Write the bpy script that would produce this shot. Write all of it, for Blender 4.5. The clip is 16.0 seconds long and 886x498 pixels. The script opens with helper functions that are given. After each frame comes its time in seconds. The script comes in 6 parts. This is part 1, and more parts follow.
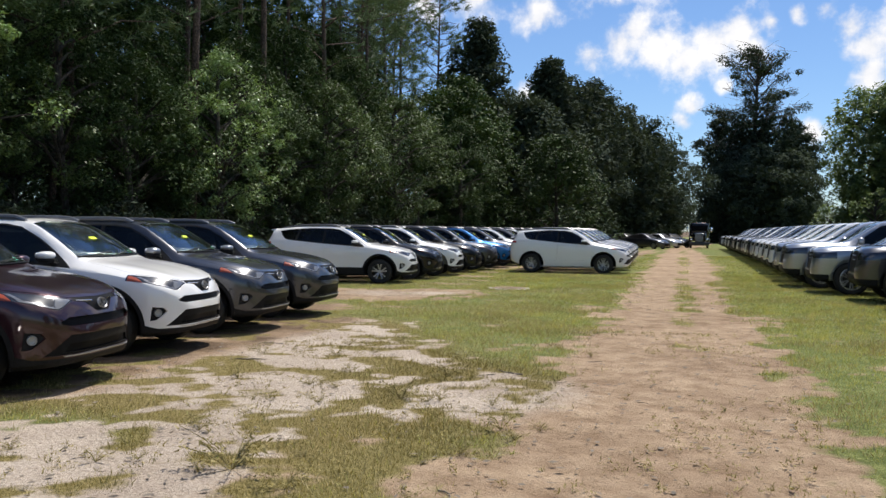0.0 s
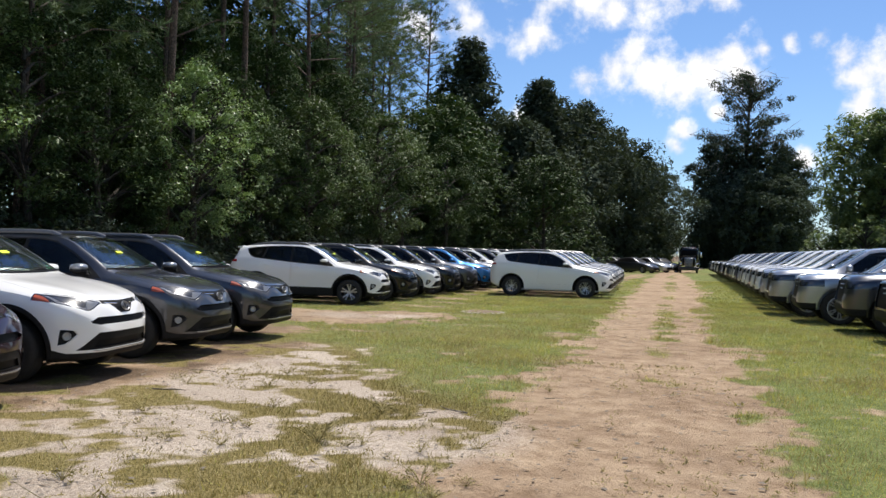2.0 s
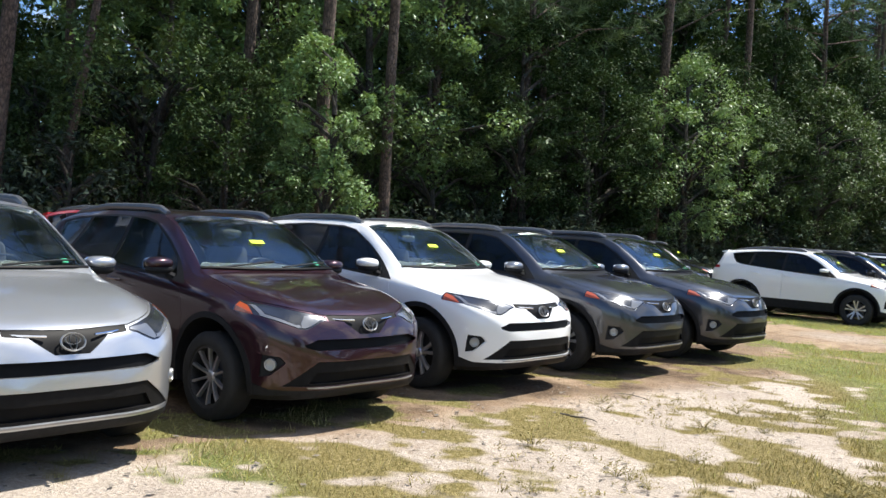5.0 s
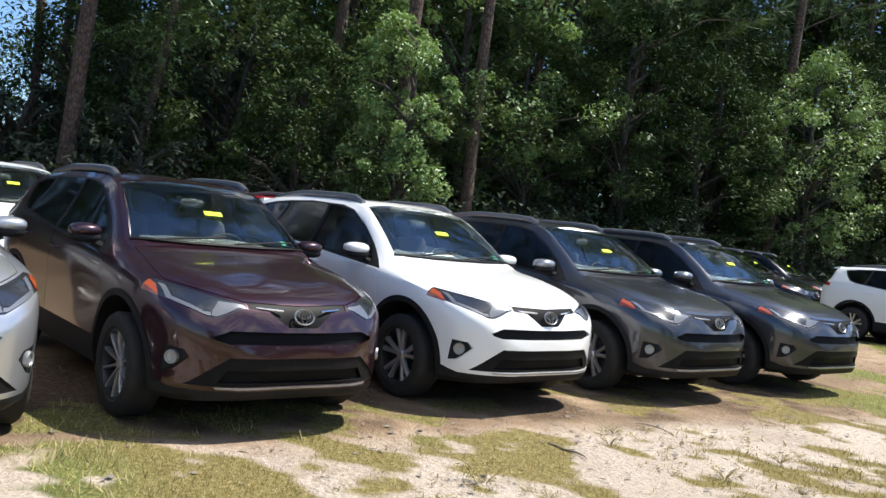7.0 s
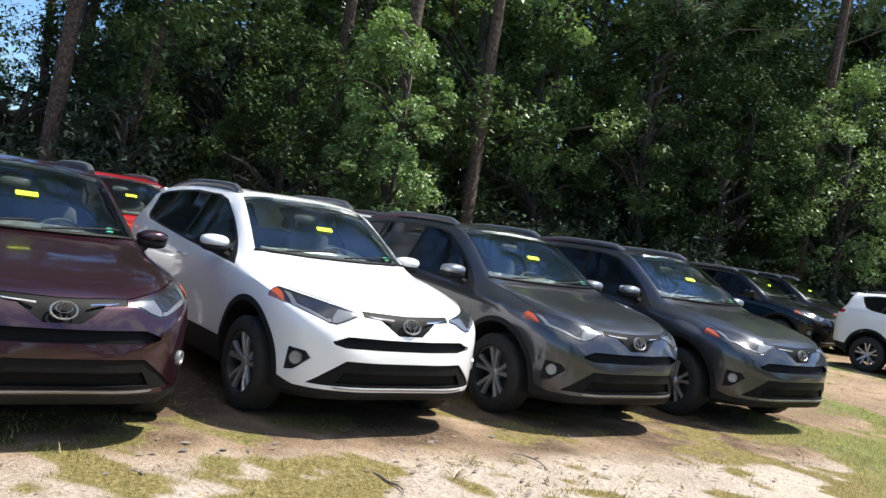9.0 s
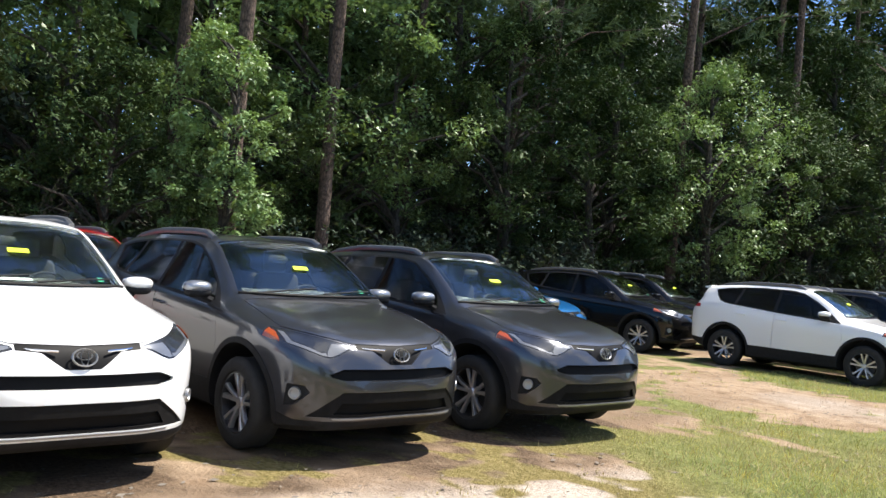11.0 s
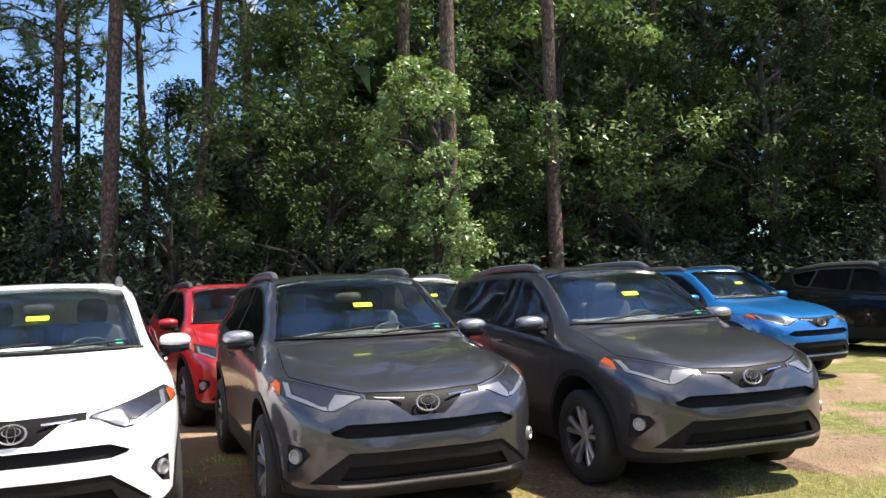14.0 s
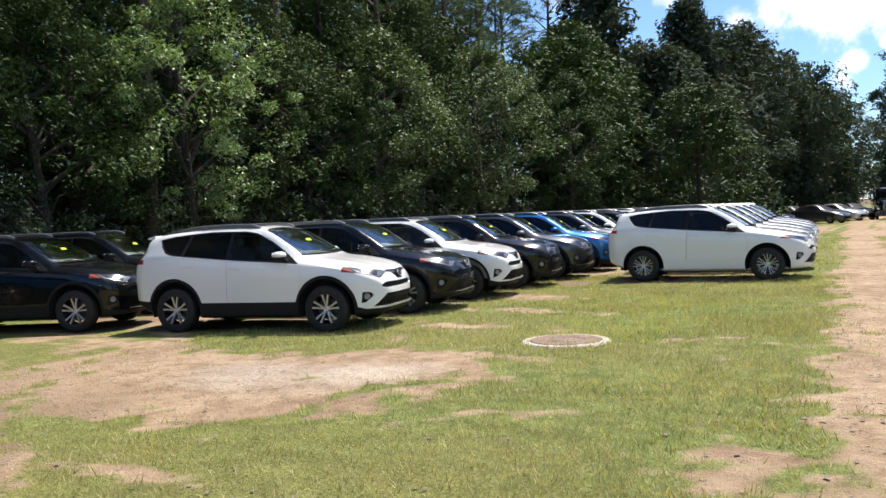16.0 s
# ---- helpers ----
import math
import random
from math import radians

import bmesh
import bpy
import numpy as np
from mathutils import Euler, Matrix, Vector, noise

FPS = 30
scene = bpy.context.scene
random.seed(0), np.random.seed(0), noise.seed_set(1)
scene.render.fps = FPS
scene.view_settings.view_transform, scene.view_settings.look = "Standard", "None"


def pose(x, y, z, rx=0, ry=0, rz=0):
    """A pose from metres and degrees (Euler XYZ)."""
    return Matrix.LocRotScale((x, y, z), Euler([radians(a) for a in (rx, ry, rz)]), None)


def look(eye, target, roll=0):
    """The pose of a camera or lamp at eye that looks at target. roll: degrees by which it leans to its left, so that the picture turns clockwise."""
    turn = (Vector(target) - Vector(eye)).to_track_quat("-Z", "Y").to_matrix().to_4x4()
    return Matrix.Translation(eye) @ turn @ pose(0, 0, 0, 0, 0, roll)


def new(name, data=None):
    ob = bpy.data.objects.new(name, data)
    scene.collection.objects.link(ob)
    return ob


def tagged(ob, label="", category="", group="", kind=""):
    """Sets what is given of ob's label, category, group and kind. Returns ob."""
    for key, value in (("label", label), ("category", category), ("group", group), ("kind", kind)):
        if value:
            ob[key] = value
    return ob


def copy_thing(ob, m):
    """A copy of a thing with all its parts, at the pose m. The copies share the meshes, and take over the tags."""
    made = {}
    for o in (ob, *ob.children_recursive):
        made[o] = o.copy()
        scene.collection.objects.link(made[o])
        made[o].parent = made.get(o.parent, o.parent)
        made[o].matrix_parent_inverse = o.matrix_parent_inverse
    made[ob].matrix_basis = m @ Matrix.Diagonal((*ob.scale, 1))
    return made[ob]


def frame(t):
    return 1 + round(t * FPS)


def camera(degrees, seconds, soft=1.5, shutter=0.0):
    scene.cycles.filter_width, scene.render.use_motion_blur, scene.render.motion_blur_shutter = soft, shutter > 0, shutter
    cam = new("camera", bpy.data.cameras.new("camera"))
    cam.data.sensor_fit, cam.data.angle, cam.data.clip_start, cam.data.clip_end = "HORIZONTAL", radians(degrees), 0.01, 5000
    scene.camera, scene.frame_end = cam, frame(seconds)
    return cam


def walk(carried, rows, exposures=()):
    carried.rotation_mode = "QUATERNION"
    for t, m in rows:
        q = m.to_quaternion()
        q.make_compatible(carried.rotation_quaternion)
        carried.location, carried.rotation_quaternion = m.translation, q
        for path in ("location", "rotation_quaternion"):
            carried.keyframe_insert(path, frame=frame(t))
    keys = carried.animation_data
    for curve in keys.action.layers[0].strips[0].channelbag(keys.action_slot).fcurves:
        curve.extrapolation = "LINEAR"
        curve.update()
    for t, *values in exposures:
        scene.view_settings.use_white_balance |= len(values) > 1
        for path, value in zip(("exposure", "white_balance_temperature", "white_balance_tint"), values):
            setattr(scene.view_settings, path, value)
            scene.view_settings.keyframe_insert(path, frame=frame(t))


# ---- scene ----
EXPOSURES = [(0.0, 0.58, 6650, 12), (2.0, 0.68, 6650, 12), (3.0, 0.94, 6650, 12), (3.5, 0.98, 6650, 12), (4.0, 1.23, 6500, 10.0), (5.0, 1.24, 6500, 10.0), (7.3, 1.2, 6500, 10.0), (8.5, 1.32, 6500, 10.0), (9.2, 1.24, 6500, 10.0), (10.2, 1.17, 6500, 10.0), (12.3, 1.93, 6950, 15.0), (13.0, 1.99, 6950, 15.0), (13.5, 1.72, 6950, 15.0), (14.0, 1.64, 6950, 15.0), (14.5, 1.8, 6950, 15.0), (15.0, 1.7, 6950, 15.0), (15.5, 1.37, 6850, 13.5), (16.0, 1.14, 6750, 12.5)]
cam = camera(54.33, 16.0, soft=1.5)


def carried_at(x, y, z, yaw, pitch, roll):
    return pose(x, y, z) @ pose(0, 0, 0, 0, 0, yaw) @ pose(0, 0, 0, 90 + pitch) @ pose(0, 0, 0, 0, 0, roll)


PATH = [
    (0.0, -0.000, 0.000, 1.602, 20.00, -1.32, 0.58),
    (0.5, 0.067, 0.293, 1.623, 20.13, 0.83, 2.22),
    (1.0, 0.065, 0.489, 1.612, 19.52, 1.14, 3.87),
    (1.5, 0.052, 0.807, 1.599, 17.49, 1.51, 4.78),
    (2.0, 0.170, 1.122, 1.604, 19.54, 0.05, 1.54),
    (2.5, 0.247, 1.453, 1.604, 23.05, -0.18, 0.22),
    (3.0, 0.151, 1.840, 1.604, 23.20, 0.10, 1.57),
    (3.5, 0.079, 2.155, 1.590, 30.25, -0.59, 1.43),
    (4.0, -0.021, 2.495, 1.623, 43.83, -0.55, 0.93),
    (4.5, -0.215, 2.792, 1.581, 51.66, -0.55, 0.11),
    (5.0, -0.395, 3.217, 1.594, 52.43, -1.07, 3.24),
    (5.2, -0.458, 3.415, 1.595, 54.05, -1.36, 4.21),
    (7.3, -0.816, 5.163, 1.584, 61.57, -1.64, 7.57),
    (7.5, -0.833, 5.328, 1.617, 62.12, -1.08, 8.41),
    (8.0, -0.844, 5.820, 1.614, 63.07, -0.48, 8.09),
    (8.5, -0.839, 6.306, 1.621, 66.43, -1.27, 8.41),
    (9.0, -0.890, 6.753, 1.621, 64.48, -1.44, 8.61),
    (9.5, -0.893, 7.239, 1.613, 64.70, -2.86, 6.90),
    (10.0, -0.905, 7.600, 1.589, 61.97, -2.14, 6.54),
    (10.2, -0.953, 7.776, 1.603, 58.59, -1.51, 7.42),
    (12.3, -1.180, 9.641, 1.605, 64.26, 4.69, -0.33),
    (12.5, -1.198, 9.847, 1.624, 66.29, 3.41, -0.53),
    (13.0, -1.321, 10.122, 1.585, 76.50, 1.22, 2.51),
    (13.5, -1.472, 10.416, 1.596, 84.69, 3.13, 1.10),
    (14.0, -1.610, 10.875, 1.612, 80.07, 2.10, -1.99),
    (14.5, -1.731, 11.182, 1.610, 63.53, 1.84, -0.02),
    (15.0, -1.844, 11.575, 1.654, 43.72, 2.93, 0.98),
    (15.5, -1.963, 11.945, 1.670, 32.76, 1.01, -1.97),
    (16.0, -2.121, 12.280, 1.672, 29.85, -2.09, -2.54),
]
walk(cam, [(t, carried_at(*p)) for t, *p in PATH], EXPOSURES)

# ---- daylight ----
SUN_ELEVATION, SUN_AZIMUTH = 62.0, 10.0   # azimuth clockwise from +y
sun_dir = Vector((math.sin(radians(SUN_AZIMUTH)) * math.cos(radians(SUN_ELEVATION)),
                  math.cos(radians(SUN_AZIMUTH)) * math.cos(radians(SUN_ELEVATION)), math.sin(radians(SUN_ELEVATION))))
sun = new("sun", bpy.data.lights.new("sun", "SUN"))
sun.data.energy, sun.data.angle, sun.data.color = 3.75, radians(0.55), (1.0, 0.96, 0.88)
sun.matrix_world = look(sun_dir * 300, (0, 0, 0))

world = bpy.data.worlds.new("summer_sky")
scene.world = world
world.use_nodes = True
wn, wl = world.node_tree.nodes, world.node_tree.links
wn.clear()
sky = wn.new("ShaderNodeTexSky")
sky.sky_type, sky.sun_disc = "NISHITA", False
sky.sun_elevation, sky.sun_rotation = radians(SUN_ELEVATION), radians(SUN_AZIMUTH)
sky.air_density, sky.dust_density, sky.ozone_density = 1.0, 0.2, 3.0
coord = wn.new("ShaderNodeTexCoord")
# cumulus: heading (degrees left of +y), elevation, radius in radians
CLOUDS = [(12.8, 17.0, 0.052), (10.0, 16.8, 0.055), (6.9, 17.4, 0.055), (4.2, 17.0, 0.045), (2.4, 16.2, 0.030), (8.9, 15.6, 0.030), (15.5, 18.0, 0.05),
          (10.4, 11.2, 0.026), (8.6, 12.0, 0.034), (7.6, 12.7, 0.030), (6.2, 11.5, 0.036), (4.5, 10.8, 0.030), (2.8, 11.7, 0.036), (1.4, 12.4, 0.034), (0.7, 11.2, 0.026), (-0.6, 12.8, 0.020), (-2.1, 13.2, 0.018),
          (-3.7, 13.4, 0.022), (-5.0, 12.2, 0.028), (-6.0, 11.0, 0.036), (-7.6, 11.3, 0.040), (-9.2, 11.6, 0.04), (-6.2, 9.4, 0.030), (-7.8, 9.3, 0.034),
          (4.1, 7.8, 0.017), (4.5, 7.0, 0.017), (2.0, 9.1, 0.011), (-3.0, 6.1, 0.018), (13.8, 13.8, 0.032), (-2.4, 18.3, 0.022), (21.2, 14.2, 0.035), (18.6, 14.4, 0.04), (14.8, 8.9, 0.02),
          (-20, 20, 0.14), (-40, 26, 0.2), (30, 28, 0.12), (60, 38, 0.16),
          (95, 22, 0.10), (120, 30, 0.2), (160, 24, 0.2), (-80, 24, 0.22), (-125, 30, 0.24), (46, 15, 0.06), (75, 14, 0.08),
          (-90, 48, 0.34), (-66, 64, 0.31), (-118, 62, 0.31), (-50, 42, 0.26), (-95, 76, 0.26), (-74, 54, 0.34), (-106, 50, 0.31), (-90, 63, 0.34), (-60, 54, 0.26), (-122, 44, 0.26)]
puff = wn.new("ShaderNodeTexNoise")
puff.inputs["Scale"].default_value, puff.inputs["Detail"].default_value, puff.inputs["Roughness"].default_value = 22.0, 9.0, 0.6
wl.new(coord.outputs["Generated"], puff.inputs["Vector"])
field = None
for heading, elevation, radius in CLOUDS:
    a, e = radians(heading), radians(elevation)
    far = wn.new("ShaderNodeVectorMath")
    far.operation = "DISTANCE"
    far.inputs[1].default_value = (-math.sin(a) * math.cos(e), math.cos(a) * math.cos(e), math.sin(e))
    wl.new(coord.outputs["Generated"], far.inputs[0])
    fall = wn.new("ShaderNodeMapRange")
    fall.clamp = False
    fall.inputs["From Min"].default_value, fall.inputs["From Max"].default_value = radius * 1.1, 0.0
    wl.new(far.outputs["Value"], fall.inputs["Value"])
    if field is None:
        field = fall.outputs[0]
    else:
        top = wn.new("ShaderNodeMath")
        top.operation, top.inputs[2].default_value = "SMOOTH_MAX", 0.22
        wl.new(field, top.inputs[0]), wl.new(fall.outputs[0], top.inputs[1])
        field = top.outputs[0]
rough = wn.new("ShaderNodeMath")
rough.operation, rough.inputs[1].default_value, rough.inputs[2].default_value = "MULTIPLY_ADD", 2.7, -1.46
wl.new(puff.outputs["Fac"], rough.inputs[0])
dense = wn.new("ShaderNodeMath")
wl.new(field, dense.inputs[0]), wl.new(rough.outputs[0], dense.inputs[1])
cover_ramp = wn.new("ShaderNodeMapRange")
cover_ramp.interpolation_type = "SMOOTHSTEP"
cover_ramp.inputs["From Min"].default_value, cover_ramp.inputs["From Max"].default_value = 0.04, 0.85
wl.new(dense.outputs[0], cover_ramp.inputs["Value"])
cloud_tone = wn.new("ShaderNodeValToRGB")
cloud_tone.color_ramp.elements[0].position, cloud_tone.color_ramp.elements[0].color = 0.3, (4.9, 5.3, 6.0, 1)
cloud_tone.color_ramp.elements[1].position, cloud_tone.color_ramp.elements[1].color = 0.75, (8.0, 8.0, 7.9, 1)
wl.new(puff.outputs["Fac"], cloud_tone.inputs[0])
haze = wn.new("ShaderNodeMix")
haze.data_type = "RGBA"
deep = wn.new("ShaderNodeMix")
deep.data_type, deep.blend_type, deep.inputs["Factor"].default_value = "RGBA", "MULTIPLY", 1.0
deep.inputs["B"].default_value = (0.57, 0.70, 0.86, 1)
wl.new(sky.outputs[0], deep.inputs["A"])
wl.new(cover_ramp.outputs[0], haze.inputs["Factor"]), wl.new(deep.outputs["Result"], haze.inputs["A"]), wl.new(cloud_tone.outputs[0], haze.inputs["B"])
back = wn.new("ShaderNodeBackground")
back.inputs["Strength"].default_value = 0.096
wl.new(haze.outputs["Result"], back.inputs["Color"])
wl.new(back.outputs[0], wn.new("ShaderNodeOutputWorld").inputs["Surface"])

# ---- materials ----


def shader(name):
    mat = bpy.data.materials.new(name)
    mat.use_nodes = True
    nodes = mat.node_tree.nodes
    return mat, nodes, mat.node_tree.links, nodes["Principled BSDF"]


def noise_node(nodes, links, scale, detail=4, rough_=0.6, space="Object"):
    tc, n = nodes.new("ShaderNodeTexCoord"), nodes.new("ShaderNodeTexNoise")
    n.inputs["Scale"].default_value, n.inputs["Detail"].default_value, n.inputs["Roughness"].default_value = scale, detail, rough_
    links.new(tc.outputs[space], n.inputs["Vector"])
    return n


def ramp(nodes, links, source, stops):
    r = nodes.new("ShaderNodeValToRGB")
    els = r.color_ramp.elements
    while len(els) < len(stops):
        els.new(0.5)
    for el, (p, c) in zip(els, stops):
        el.position, el.color = p, (*c, 1)
    links.new(source, r.inputs[0])
    return r.outputs[0]


def bump(nodes, links, source, p, strength, distance=0.01):
    b = nodes.new("ShaderNodeBump")
    b.inputs["Strength"].default_value, b.inputs["Distance"].default_value = strength, distance
    links.new(source, b.inputs["Height"]), links.new(b.outputs[0], p.inputs["Normal"])


def plain(name, color, roughness=0.5, metal=0.0, vary=0.15, scale=6.0, bumps=0.0, coat=0.0):
    """A surface with a little mottling at two scales."""
    mat, nodes, links, p = shader(name)
    n, m = noise_node(nodes, links, scale), noise_node(nodes, links, scale * 9)
    add = nodes.new("ShaderNodeMath")
    add.operation = "MULTIPLY_ADD"
    add.inputs[1].default_value = 0.4
    links.new(m.outputs["Fac"], add.inputs[0]), links.new(n.outputs["Fac"], add.inputs[2])
    lo, hi = [c * (1 - vary) for c in color], [min(1, c * (1 + vary)) for c in color]
    links.new(ramp(nodes, links, add.outputs[0], [(0.45, lo), (0.95, hi)]), p.inputs["Base Color"])
    p.inputs["Roughness"].default_value, p.inputs["Metallic"].default_value = roughness, metal
    p.inputs["Coat Weight"].default_value = coat
    if bumps:
        bump(nodes, links, m.outputs["Fac"], p, bumps)
    return mat


def paint(name, color, metal, roughness, gloss=0.5, coat=1.0):
    """Car paint: pigment with flakes under clear coat, dusty low down and on the flats."""
    mat, nodes, links, p = shader(name)
    flake = noise_node(nodes, links, 900.0, 1)
    dust = noise_node(nodes, links, 2.2, 6, 0.7)
    tone = ramp(nodes, links, flake.outputs["Fac"], [(0.35, [c * (0.9 if metal else 0.98) for c in color]), (0.65, [min(1, c * (1.12 if metal else 1.0)) for c in color])])
    mix = nodes.new("ShaderNodeMix")
    mix.data_type = "RGBA"
    mix.inputs["B"].default_value = (0.42, 0.36, 0.29, 1)
    mask = nodes.new("ShaderNodeMapRange")
    mask.inputs["From Min"].default_value, mask.inputs["From Max"].default_value, mask.inputs["To Max"].default_value = 0.55, 0.9, 0.009
    links.new(dust.outputs["Fac"], mask.inputs["Value"])
    links.new(mask.outputs[0], mix.inputs["Factor"]), links.new(tone, mix.inputs["A"]), links.new(mix.outputs["Result"], p.inputs["Base Color"])
    p.inputs["Metallic"].default_value, p.inputs["Roughness"].default_value = metal, roughness
    p.inputs["Specular IOR Level"].default_value, p.inputs["Coat Weight"].default_value, p.inputs["Coat Roughness"].default_value = gloss, coat, 0.05
    return mat


PAINTS = {
    "white": paint("white_paint", (0.82, 0.82, 0.81), 0.0, 0.3),
    "silver": paint("silver_paint", (0.50, 0.51, 0.53), 0.7, 0.28),
    "maroon": paint("maroon_paint", (0.036, 0.011, 0.018), 0.6, 0.28),
    "grey": paint("grey_paint", (0.060, 0.062, 0.071), 0.68, 0.30),
    "black": paint("black_paint", (0.004, 0.004, 0.005), 0.0, 0.25, 0.15, 0.7),
    "blue": paint("blue_paint", (0.003, 0.155, 0.44), 0.5, 0.3),
    "red": paint("red_paint", (0.42, 0.012, 0.016), 0.1, 0.3),
    "pale": paint("pale_silver_paint", (0.34, 0.355, 0.38), 0.65, 0.28),
}


def glass(name, tint, roughness=0.0, ior=1.56):
    mat, nodes, links, p = shader(name)
    p.inputs["Base Color"].default_value = (*tint, 1)
    p.inputs["Transmission Weight"].default_value, p.inputs["Roughness"].default_value, p.inputs["IOR"].default_value = 1.0, roughness, ior
    return mat


M_GLASS = glass("clear_window_glass", (0.52, 0.62, 0.62), 0.0, 1.68)
M_SIDE = glass("side_window_glass", (0.10, 0.115, 0.115), 0.04, 1.38)
M_TINT = glass("privacy_glass", (0.07, 0.075, 0.08), 0.06, 1.42)
M_BLACK = plain("black_plastic", (0.020, 0.020, 0.021), 0.55, vary=0.25, scale=20, bumps=0.05)
M_GRILLE = plain("grille_plastic", (0.006, 0.006, 0.0065), 0.5, vary=0.2)
M_PLATE = plain("dark_bumper_plastic", (0.012, 0.0117, 0.012), 0.45, vary=0.25, scale=16, bumps=0.03)
M_STRIP = plain("running_light", (0.15, 0.158, 0.175), 0.25, 0.3, vary=0.06, coat=1.0)
for dull in (M_BLACK, M_GRILLE, M_PLATE):
    dull.node_tree.nodes["Principled BSDF"].inputs["Specular IOR Level"].default_value = 0.09
M_SKID = plain("silver_plastic", (0.33, 0.335, 0.345), 0.35, 0.6, vary=0.1)
M_CHROME = plain("chrome", (0.75, 0.76, 0.78), 0.12, 1.0, vary=0.04)
M_LAMP = plain("lamp_housing", (0.085, 0.09, 0.10), 0.2, 0.8, vary=0.25, scale=14)
M_POCKET = plain("lamp_pocket", (0.022, 0.024, 0.030), 0.2, 0.1, vary=0.3, scale=14, coat=1.0)
M_AMBER = plain("amber_reflector", (0.34, 0.06, 0.012), 0.25, vary=0.1, coat=1.0)
M_REDLENS = plain("red_lens", (0.42, 0.02, 0.025), 0.15, vary=0.1, coat=1.0)
M_TYRE = plain("tyre_rubber", (0.019, 0.018, 0.017), 0.85, vary=0.4, scale=12, bumps=0.2)
M_RIM = plain("machined_alloy", (0.52, 0.52, 0.54), 0.34, 0.8, vary=0.08)
M_RIMDARK = plain("dark_alloy", (0.05, 0.05, 0.053), 0.4, 0.5, vary=0.2)
M_CABIN = plain("cabin_plastic", (0.065, 0.065, 0.062), 0.75, vary=0.3, scale=9)
M_SEAT = plain("seat_fabric", (0.09, 0.09, 0.088), 0.9, vary=0.25, scale=40, bumps=0.3)
M_RAIL = plain("rail_plastic", (0.17, 0.172, 0.178), 0.34, 0.6, vary=0.12)
M_TAG = plain("yellow_card", (0.62, 0.78, 0.02), 0.7, vary=0.06)
M_STICK = plain("green_sticker", (0.02, 0.42, 0.24), 0.6, vary=0.06)
M_PAPER = plain("white_paper", (0.8, 0.8, 0.78), 0.8, vary=0.04)
M_UNDER = plain("underbody", (0.012, 0.012, 0.012), 0.9, vary=0.3)
M_CONCRETE = plain("weathered_concrete", (0.38, 0.345, 0.28), 0.9, vary=0.3, scale=7, bumps=0.5)
M_RUST = plain("rusted_iron", (0.20, 0.14, 0.105), 0.85, 0.2, vary=0.45, scale=10, bumps=0.5)
M_DARKDEAD = plain("shaded_dead_wood", (0.17, 0.145, 0.115), 0.95, vary=0.3, scale=3, bumps=0.4)


def bark(name, dark, light, scale):
    mat, nodes, links, p = shader(name)
    tc, mp, v = nodes.new("ShaderNodeTexCoord"), nodes.new("ShaderNodeMapping"), nodes.new("ShaderNodeTexVoronoi")
    mp.inputs["Scale"].default_value = (1.0, 1.0, 0.38)
    v.feature, v.inputs["Scale"].default_value = "DISTANCE_TO_EDGE", scale
    links.new(tc.outputs["Object"], mp.inputs["Vector"]), links.new(mp.outputs[0], v.inputs["Vector"])
    n = noise_node(nodes, links, 11.0, 7, 0.75)
    add = nodes.new("ShaderNodeMath")
    add.operation, add.inputs[1].default_value = "MULTIPLY_ADD", 0.8
    links.new(v.outputs["Distance"], add.inputs[0]), links.new(n.outputs["Fac"], add.inputs[2])
    links.new(ramp(nodes, links, add.outputs[0], [(0.42, dark), (0.85, light)]), p.inputs["Base Color"])
    p.inputs["Roughness"].default_value = 0.95
    bump(nodes, links, add.outputs[0], p, 1.0, 0.04)
    return mat


M_PINEBARK = bark("pine_bark", (0.030, 0.021, 0.017), (0.185, 0.125, 0.095), 15)
M_BARK = bark("grey_bark", (0.02, 0.018, 0.014), (0.085, 0.072, 0.058), 12)


def foliage(name, dark, light, through_=0.35, roughness=0.6, gloss=0.25):
    mat, nodes, links, p = shader(name)
    geo, info = nodes.new("ShaderNodeNewGeometry"), nodes.new("ShaderNodeObjectInfo")
    n = noise_node(nodes, links, 0.55, 3)
    a = nodes.new("ShaderNodeMath")
    a.operation, a.inputs[1].default_value = "MULTIPLY_ADD", 0.45
    links.new(geo.outputs["Random Per Island"], a.inputs[0]), links.new(n.outputs["Fac"], a.inputs[2])
    b = nodes.new("ShaderNodeMath")
    b.operation, b.inputs[1].default_value = "MULTIPLY_ADD", 0.3
    links.new(info.outputs["Random"], b.inputs[0]), links.new(a.outputs[0], b.inputs[2])
    col = ramp(nodes, links, b.outputs[0], [(0.4, dark), (1.0, light)])
    links.new(col, p.inputs["Base Color"])
    p.inputs["Roughness"].default_value, p.inputs["Specular IOR Level"].default_value = roughness, gloss
    tr, mix = nodes.new("ShaderNodeBsdfTranslucent"), nodes.new("ShaderNodeMixShader")
    warm = nodes.new("ShaderNodeMix")
    warm.data_type, warm.blend_type = "RGBA", "MULTIPLY"
    warm.inputs["Factor"].default_value, warm.inputs["B"].default_value = 1.0, (1.35, 1.3, 0.65, 1)
    links.new(col, warm.inputs["A"]), links.new(warm.outputs["Result"], tr.inputs["Color"])
    mix.inputs[0].default_value = through_
    links.new(p.outputs[0], mix.inputs[1]), links.new(tr.outputs[0], mix.inputs[2])
    links.new(mix.outputs[0], nodes["Material Output"].inputs["Surface"])
    return mat


